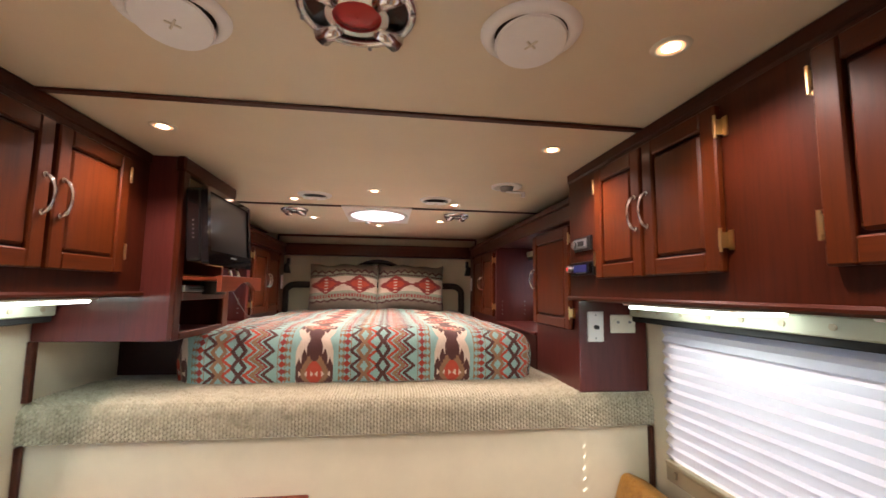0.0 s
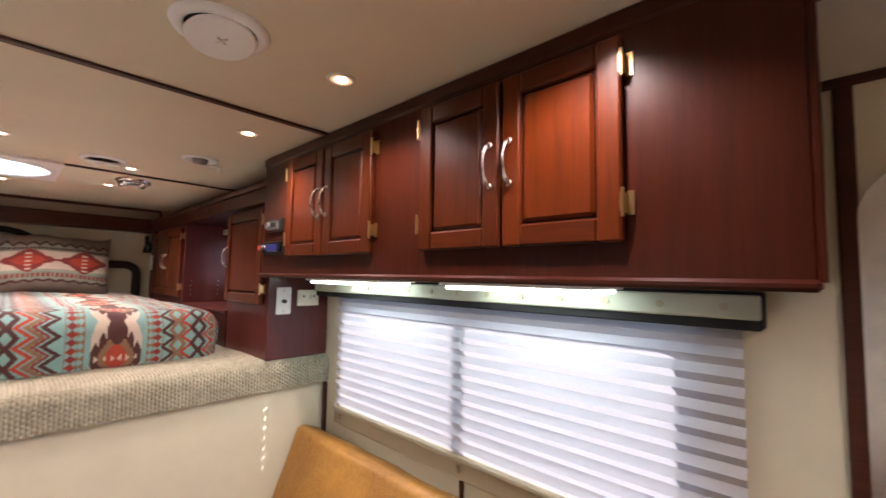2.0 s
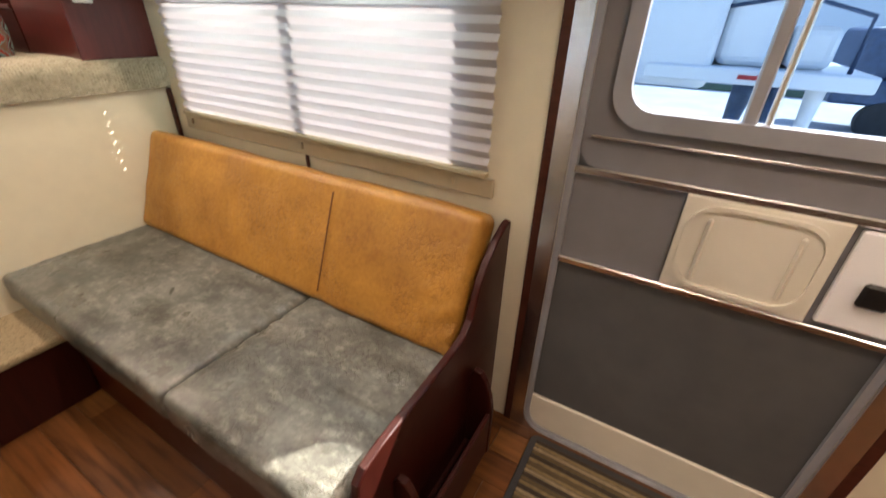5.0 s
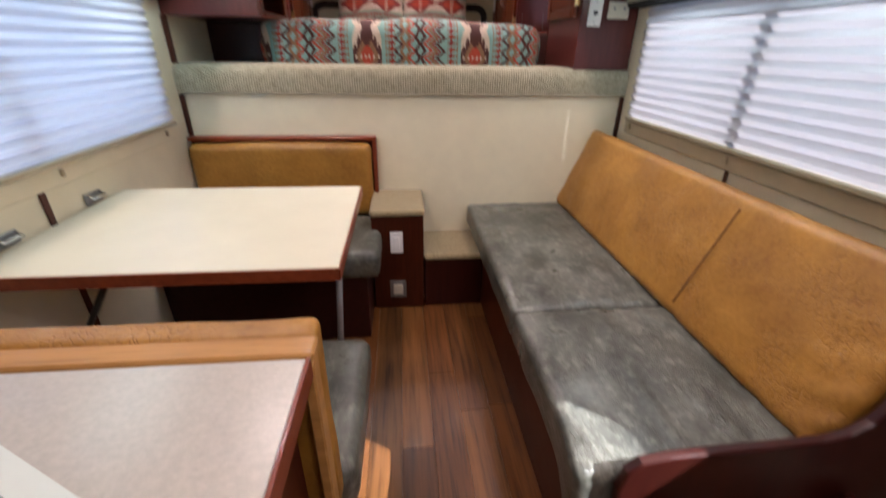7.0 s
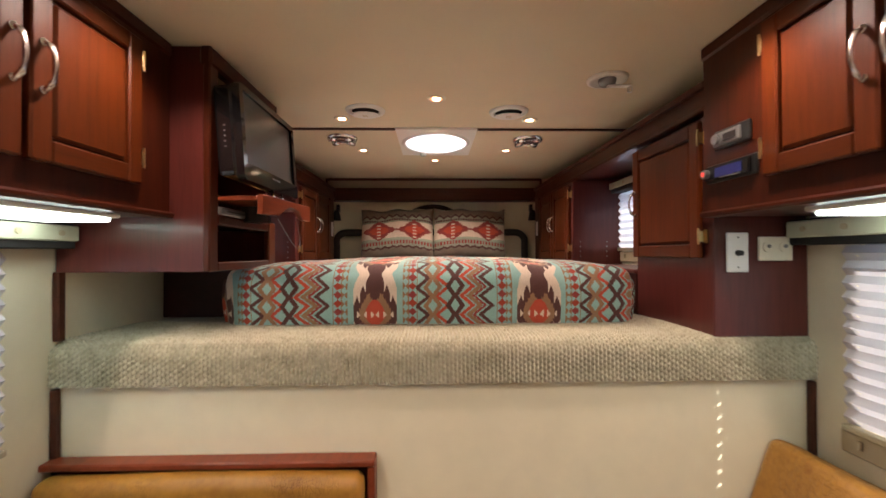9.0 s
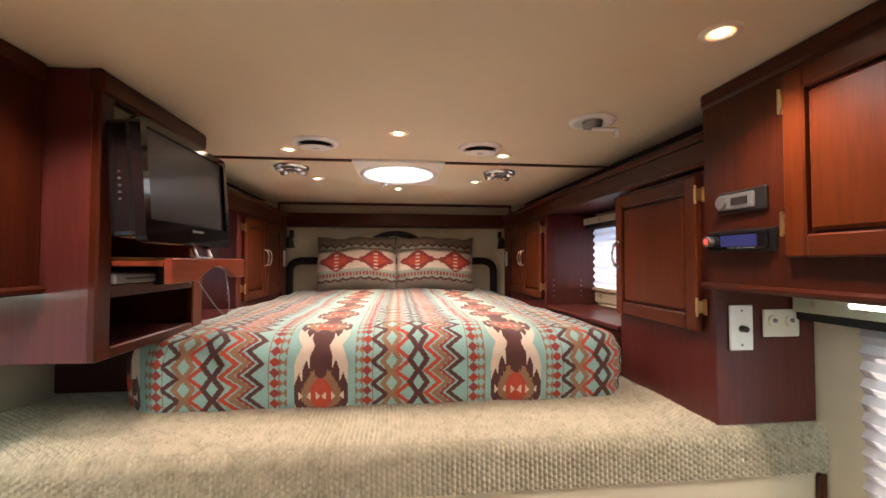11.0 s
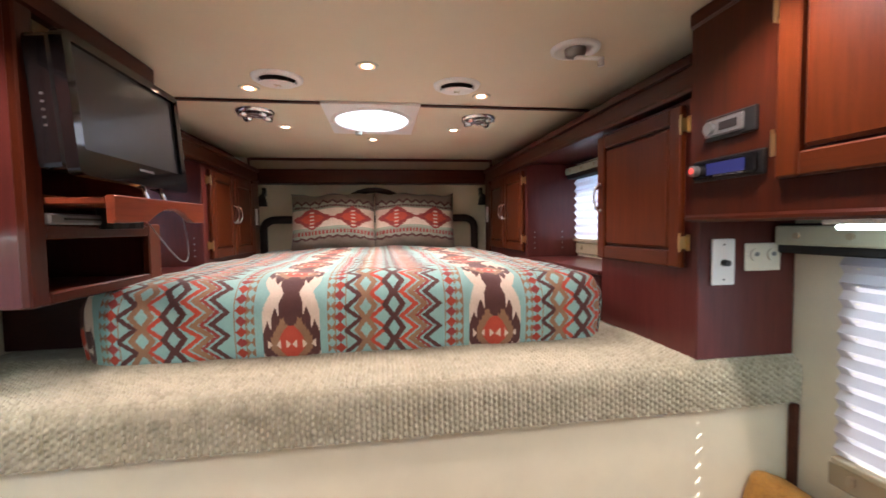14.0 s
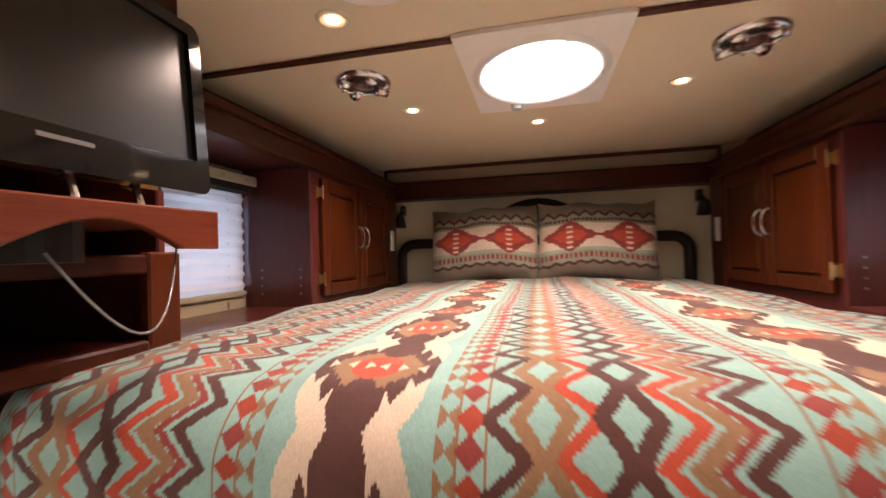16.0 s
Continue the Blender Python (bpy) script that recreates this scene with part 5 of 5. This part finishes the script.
def sofa():
    y0, y1 = -0.085, 1.655
    s = thing("sofa_bench", (0.65, 0.78, 0), "bench sofa, worn grey leather seat, tan leather back", "sofa")
    part("base_front", box(0.315, 0.335, y0, y1, 0.0, 0.375, 0.003), CHERRY_Y, s, "dark cherry base panel")
    part("base_deck", box(0.30, 1.06, y0, y1, 0.355, 0.378, 0.003), DARKWOOD, s)
    ym = 0.545
    for a, c, sd in ((y0 + 0.003, ym, 1), (ym + 0.004, y1 - 0.002, 5)):
        b = cushion(0.262, 0.90, a, c, 0.375, 0.487, 0.024, 0.010, sd, 40, 0.004)
        pucker(b, ym, 0.62, 0.0045)
        for v in b.verts:
            # the loose cover hangs down at the free corner and along the front
            low = 1 - min(max((v.co.z - 0.375) / 0.10, 0), 1)
            out = min(max((0.33 - v.co.x) / 0.06, 0), 1)
            corner = math.exp(-((v.co.y - y0) / 0.10) ** 2)
            v.co.z -= low * out * (0.012 + 0.006 * math.sin(23 * v.co.y) + 0.075 * corner)
            v.co.x -= 0.014 * out * corner
        part("seat_cushion", b, GREYLEATHER, s, "worn grey leather seat cushion", True)
    a, c = y0 + 0.01, y1 + 0.003
    b = cushion(-0.06, 0.06, a, c, 0.0, 0.458, 0.03, 0.002, 2, 44)
    for v in b.verts:
        swell = math.sin(math.pi * min(max(v.co.z / 0.458, 0), 1)) * min(1, 6 * (v.co.y - a) * (c - v.co.y) / (c - a))
        v.co.x -= 0.014 * max(swell, 0) ** 0.6 - 0.007 * math.exp(-((v.co.y - 0.475) / 0.02) ** 2)
        reach = math.hypot(v.co.y - a, 0.8 * v.co.z)
        v.co.x -= 0.006 * math.exp(-reach / 0.16) * math.sin(60 * (0.8 * v.co.y + v.co.z) + 3 * noise.noise(v.co * 6))
        v.co.x -= 0.004 * noise.noise(Vector((v.co.y * 4, v.co.z * 9, 5)))
    bmesh.ops.transform(b, matrix=pose(0.848, 0, 0.472, 0, 21, 0), verts=b.verts)
    back_part = part("back_cushion", b, TAN, s, "tan leather back cushion", True)
    b = box(-0.0795, -0.0745, 0.4725, 0.4775, 0.05, 0.41, 0.001)
    bmesh.ops.transform(b, matrix=pose(0.848, 0, 0.472, 0, 21, 0), verts=b.verts)
    part("seam", b, SEAM, back_part)
    # shaped end panel and magazine rack
    prof = [(1.085, 0.0), (1.085, 0.862)]
    prof += [(1.075, 0.868), (1.05, 0.862), (0.99, 0.835), (0.93, 0.79), (0.89, 0.735), (0.868, 0.68), (0.845, 0.63), (0.81, 0.60), (0.76, 0.588), (0.66, 0.582), (0.52, 0.577), (0.42, 0.572), (0.36, 0.562), (0.333, 0.535), (0.325, 0.48), (0.33, 0.40), (0.345, 0.25), (0.35, 0.0)]
    part("end_panel", extrude_outline(prof, "y", -0.112, -0.088, 0.006), GROOVE, s, "shaped dark cherry end panel")
    for x in (0.455, 0.875):
        pr = [(-0.112, 0.06), (-0.112, 0.40), (-0.125, 0.425), (-0.15, 0.42), (-0.17, 0.39), (-0.19, 0.33), (-0.20, 0.27), (-0.20, 0.06)]
        part("rack_side", extrude_outline(pr, "x", x - 0.011, x + 0.011, 0.004), GROOVE, s)
    part("rack_front", box(0.466, 0.864, -0.198, -0.182, 0.07, 0.265, 0.005), DARKWOOD, s, "cherry magazine rack front")
    part("rack_floor", box(0.466, 0.864, -0.182, -0.112, 0.07, 0.085, 0.002), DARKWOOD, s)


sofa()


# ---- dinette ----
def dinette_bench(y_back, y_seat0, y_seat1, facing, label):
    t = thing("dinette_bench", (-0.72, (y_seat0 + y_seat1) / 2, 0), label, "bench", "dinette benches")
    part("base", box(XL + 0.004, -0.29, min(y_seat0, y_seat1), max(y_seat0, y_seat1), 0.0, 0.345, 0.003), DARKWOOD, t, "dark cherry bench base")
    a, c = sorted((y_seat0 + facing * 0.04, y_seat1 + facing * 0.03))
    part("seat_cushion", cushion(XL + 0.006, -0.228, a, c, 0.345, 0.472, 0.035, 0.008, y_back), GREYLEATHER, t, "dark grey leather seat cushion", True)
    a, c = sorted((y_back, y_back + facing * 0.035))
    return t, a, c


t, a, c = dinette_bench(1.655, 1.59, 1.065, -1, "far dinette bench, grey seat and tan back in a wooden frame")
part("back_frame", box(XL + 0.004, -0.247, 1.60, 1.657, 0.865, 0.885, 0.004), DOORWOOD_L, t, "cherry top rail")
part("back_frame", box(-0.268, -0.247, 1.60, 1.657, 0.345, 0.865, 0.004), DOORWOOD_L, t, "cherry end rail")
part("back_panel", box(XL + 0.004, -0.268, 1.64, 1.657, 0.345, 0.865, 0.002), DARKWOOD, t)
b = cushion(-1.19, -0.275, 1.555, 1.64, 0.46, 0.855, 0.035, 0.004, 11)
part("back_cushion", b, TAN, t, "tan leather back cushion", True)

t, a, c = dinette_bench(-0.11, -0.06, 0.44, 1, "near dinette bench, grey seat and tan back against the counter")
part("back_cushion", cushion(-1.19, -0.252, -0.095, -0.03, 0.46, 0.905, 0.018, 0.003, 17), TAN, t, "tan leather back cushion", True)
part("back_cap", box(XL + 0.004, -0.247, -0.135, -0.088, 0.885, 0.906, 0.004), OAK, t, "honey-coloured back edge")
part("end_board", box(-0.268, -0.249, -0.135, -0.098, 0.0, 0.885, 0.003), OAK, t)

d = thing("dinette_table", (-0.73, 0.67, 0), "cream laminate drop-leaf dinette table with brown edge", "table")
part("tabletop", box(XL + 0.012, -0.281, 0.327, 1.020, 0.766, 0.801, 0.003), LAMTOP, d, "cream laminate top")
e = box(XL + 0.012, -0.277, 0.3225, 0.3275, 0.763, 0.799, 0.001)
box(-0.2815, -0.2765, 0.3225, 1.0245, 0.763, 0.799, 0.001, e)
box(XL + 0.012, -0.277, 1.0195, 1.0245, 0.763, 0.799, 0.001, e)
part("edge_band", e, DOORWOOD_L, d, "brown wooden edge band")
part("leg", tube([(-0.40, 0.78, 0.0), (-0.36, 0.86, 0.766)], 0.013, 10), GREYALU, d, "thin metal folding leg", True)
part("brace", tube([(XL + 0.02, 0.62, 0.45), (-0.98, 0.62, 0.766)], 0.010, 8), BLACK, d, "black folding brace", True)
for y in (0.50, 0.86):
    br = thing("table_bracket", (XL + 0.01, y, 0.80), "small steel bracket hooking the table to the wall", "bracket", "table brackets")
    part("plate", box(XL + 0.001, XL + 0.012, y - 0.04, y + 0.04, 0.803, 0.84, 0.003), SILVER, br)
    part("hook", tube([(XL + 0.012, y - 0.03, 0.835), (XL + 0.028, y - 0.03, 0.825), (XL + 0.028, y + 0.03, 0.825), (XL + 0.012, y + 0.03, 0.835)], 0.005, 8), CHROME, br, "", True)

# ---- steps up to the bed ----
def step(x0, x1, y0, z1, label):
    t = thing("bed_step", ((x0 + x1) / 2, 1.5, 0), label, "step", "bed steps")
    part("body", box(x0, x1, y0, 1.656, 0.0, z1 - 0.02, 0.003), CHERRY if z1 > 0.5 else GROOVE, t, "dark cherry box")
    b = box(x0 - 0.006, x1 + 0.006, y0 - 0.01, 1.656, z1 - 0.03, z1 + 0.006, 0.014, segments=3)
    part("tread", b, STEPPILE, t, "tan carpeted tread")


step(-0.277, -0.012, 1.318, 0.575, "cherry box step with carpeted top and outlets")
step(-0.005, 0.312, 1.33, 0.315, "low dark step with carpeted top")
o = thing("rocker_switch", (-0.15, 1.318, 0.34), "white rocker switch on the step front", "switch")
part("plate", box(-0.185, -0.12, 1.311, 1.319, 0.342, 0.462, 0.003), ROCKER, o)
part("rocker", box(-0.168, -0.137, 1.307, 1.312, 0.37, 0.435, 0.002), ROCKER, o)
o = thing("wall_outlet", (-0.15, 1.318, 0.06), "beige square outlet low on the step front", "outlet")
part("plate", box(-0.196, -0.108, 1.311, 1.319, 0.07, 0.175, 0.003), SILVER, o)
part("cover", box(-0.178, -0.126, 1.306, 1.312, 0.09, 0.155, 0.004), IVORY, o)

# ---- galley counter ----
k = thing("galley_counter", (-0.72, -0.6, 0), "speckled laminate galley counter on a cherry cabinet", "counter")
part("cabinet", box(XL + 0.004, -0.29, -1.6, -0.142, 0.0, 0.868, 0.003), CHERRY, k, "cherry base cabinet")
part("worktop", box(XL + 0.004, -0.255, -1.6, -0.138, 0.868, 0.903, 0.003), COUNTER, k, "speckled laminate worktop")
e = box(-0.256, -0.250, -1.6, -0.138, 0.866, 0.9045, 0.001)
part("edge_band", e, DOORWOOD_L, k, "reddish wooden edge band")
def turned(pts):
    c, w = math.cos(radians(-29)), math.sin(radians(-29))
    return [(-0.352 + c * p - w * q, -0.385 + w * p + c * q) for p, q in pts]


s = thing("sink", (-0.68, -0.6, 0.90), "steel sink with pale raised rim set in the counter", "sink")
part("rim", ring_plate(turned(rounded(-0.40, 0, -0.36, 0, 0.03)), turned(rounded(-0.37, -0.03, -0.33, -0.03, 0.06)), "z", 0.9035, 0.917), MINT, s, "pale green-white rim")
part("bowl", extrude_outline(turned(rounded(-0.368, -0.032, -0.328, -0.032, 0.058)), "z", 0.9038, 0.9065, 0.0), STEEL, s, "brushed steel bowl")

# ---- door mat ----
m = thing("door_mat", (0.88, -0.68, 0), "brown striped ribbed door mat with black rubber edge", "mat")
part("backing", extrude_outline(rounded(0.672, 1.072, -1.06, -0.305, 0.03), "z", 0.001, 0.010, 0.003), RUBBER, m, "black rubber edge")
order = (0, 1, 2, 3, 1, 0, 2, 1, 3, 0, 1, 2, 0, 3, 1, 2, 1, 0, 2, 3, 1, 0)
for i, kind in enumerate(order):
    x = 0.695 + i * 0.0162
    part("rib", box(x, x + 0.0135, -1.035, -0.33, 0.009, 0.0165, 0.004), MATRIB[kind], m)

# a red cloth hanging by the far side of the door
single("red_cloth", cushion(0.93, 1.08, -1.42, -1.22, 0.01, 0.20, 0.04, 0.02, 9), REDCLOTH, (1.0, -1.3, 0.01), "crumpled red cloth bag on the floor by the door", "bag", smooth=True)

# ---- yard outside ----
setting("ground", box(-60, 60, -60, 60, -0.80, -0.70, 0), ASPHALT, "pale concrete yard around the trailer")
g = setting("ground_grass", box(19.5, 21.5, -40, 40, -0.71, -0.66, 0.01), GRASS, "thin grass strip along the yard")


def parked_trailer():
    t = thing("parked_trailer", (7.4, -1.0, -0.7), "white gooseneck trailer parked outside the door", "trailer")
    part("body", box(6.5, 9.0, -0.55, 8.0, 0.70, 3.4, 0.08, segments=2), WHITEBODY, t, "white side and front")
    part("deck", box(6.4, 9.0, -2.15, 0.2, 0.80, 0.98, 0.02), WHITEBODY, t, "white front beam")
    # box mostly above the door window's view, added to throw shadow on the yard
    part("shadow_overhang", box(6.5, 9.0, -3.3, -0.55, 1.9, 3.4, 0.08, segments=2), WHITEBODY, t)
    part("nose", box(6.7, 8.9, -1.25, -0.55, 0.98, 1.75, 0.12, segments=3), WHITEBODY, t)
    part("cover", box(6.8, 8.6, -1.75, -1.3, 0.98, 1.45, 0.10, segments=3), WHITEBODY, t)
    part("reflector", box(6.385, 6.402, -1.15, -0.85, 0.86, 0.91, 0), REDCONE, t, "red reflector strip")
    part("rail", tube([(6.6, -1.9, 0.98), (6.6, -1.9, 1.55), (6.7, -1.2, 1.75), (6.7, -0.4, 1.6)], 0.025, 8), BLUEDARK, t, "", True)
    for y in (-1.35, -1.75):
        part("jack", tube([(7.0, y, -0.66), (7.0, y, 0.2), (7.0, y, 0.8)], [0.10, 0.07, 0.11], 12), BLUEDARK if y > -1.5 else WHITEBODY, t, "landing jack", True)
        part("jack_foot", box(6.82, 7.18, y - 0.16, y + 0.16, -0.70, -0.65, 0.01), WHITEBODY, t)
    for y in (0.1, 1.2):
        w = part("wheel", disc((6.6, y, -0.28), 0.42, 0.25, "x", 28), RUBBER, t, "black tyre")
        part("rim", disc((6.585, y, -0.28), 0.24, 0.04, "x", 24), ALU, w)
    part("hitch", tube([(7.6, -1.05, 0.8), (7.55, -1.0, 0.1)], [0.16, 0.10], 12), BLUEDARK, t, "", True)
    return t


parked_trailer()
q = thing("equipment_trailer", (13.9, -9.0, -0.7), "dark blue machinery standing across the yard", "machinery")
part("frame", box(12.6, 15.2, -16.0, -3.0, 0.0, 0.5, 0.05), BLUEDARK, q)
part("cover", box(12.8, 15.0, -15.6, -3.2, 0.5, 1.5, 0.15, segments=3), BLUEDARK, q)
for y in (-4.0, -7.0):
    part("wheel", disc((12.55, y, -0.3), 0.4, 0.25, "x", 24), RUBBER, q)
h = thing("metal_building", (26, 0, -0.7), "long pale metal building at the edge of the yard", "building")
part("wall", box(24, 32, -30, 30, -0.7, 4.0, 0.02), WHITEBODY, h)
part("roof", box(23.6, 32.4, -30.4, 30.4, 4.0, 4.3, 0.05), GREYALU, h)

# ---- floor planks ----
floor_ob = bpy.data.objects["floor"]
rng = random.Random(5)
w = 0.118
x = XL
while x < XR - 0.001:
    x1 = min(x + w, XR)
    y = BACKY - rng.uniform(0, 0.5)
    while y < RISER:
        ln = rng.choice((0.61, 0.76, 0.92, 1.22))
        ya, yb = max(y, BACKY), min(y + ln, RISER)
        y += ln
        if yb - ya < 0.05:
            continue
        me = bpy.data.meshes.new("plank")
        bb = box(x + 0.0004, x1 - 0.0004, ya + 0.0005, yb - 0.0005, -0.012, 0.0, 0.0007)
        bb.to_mesh(me)
        bb.free()
        me.materials.append(VINYL)
        ob = new("plank", me)
        ob.parent = floor_ob
    x = x1
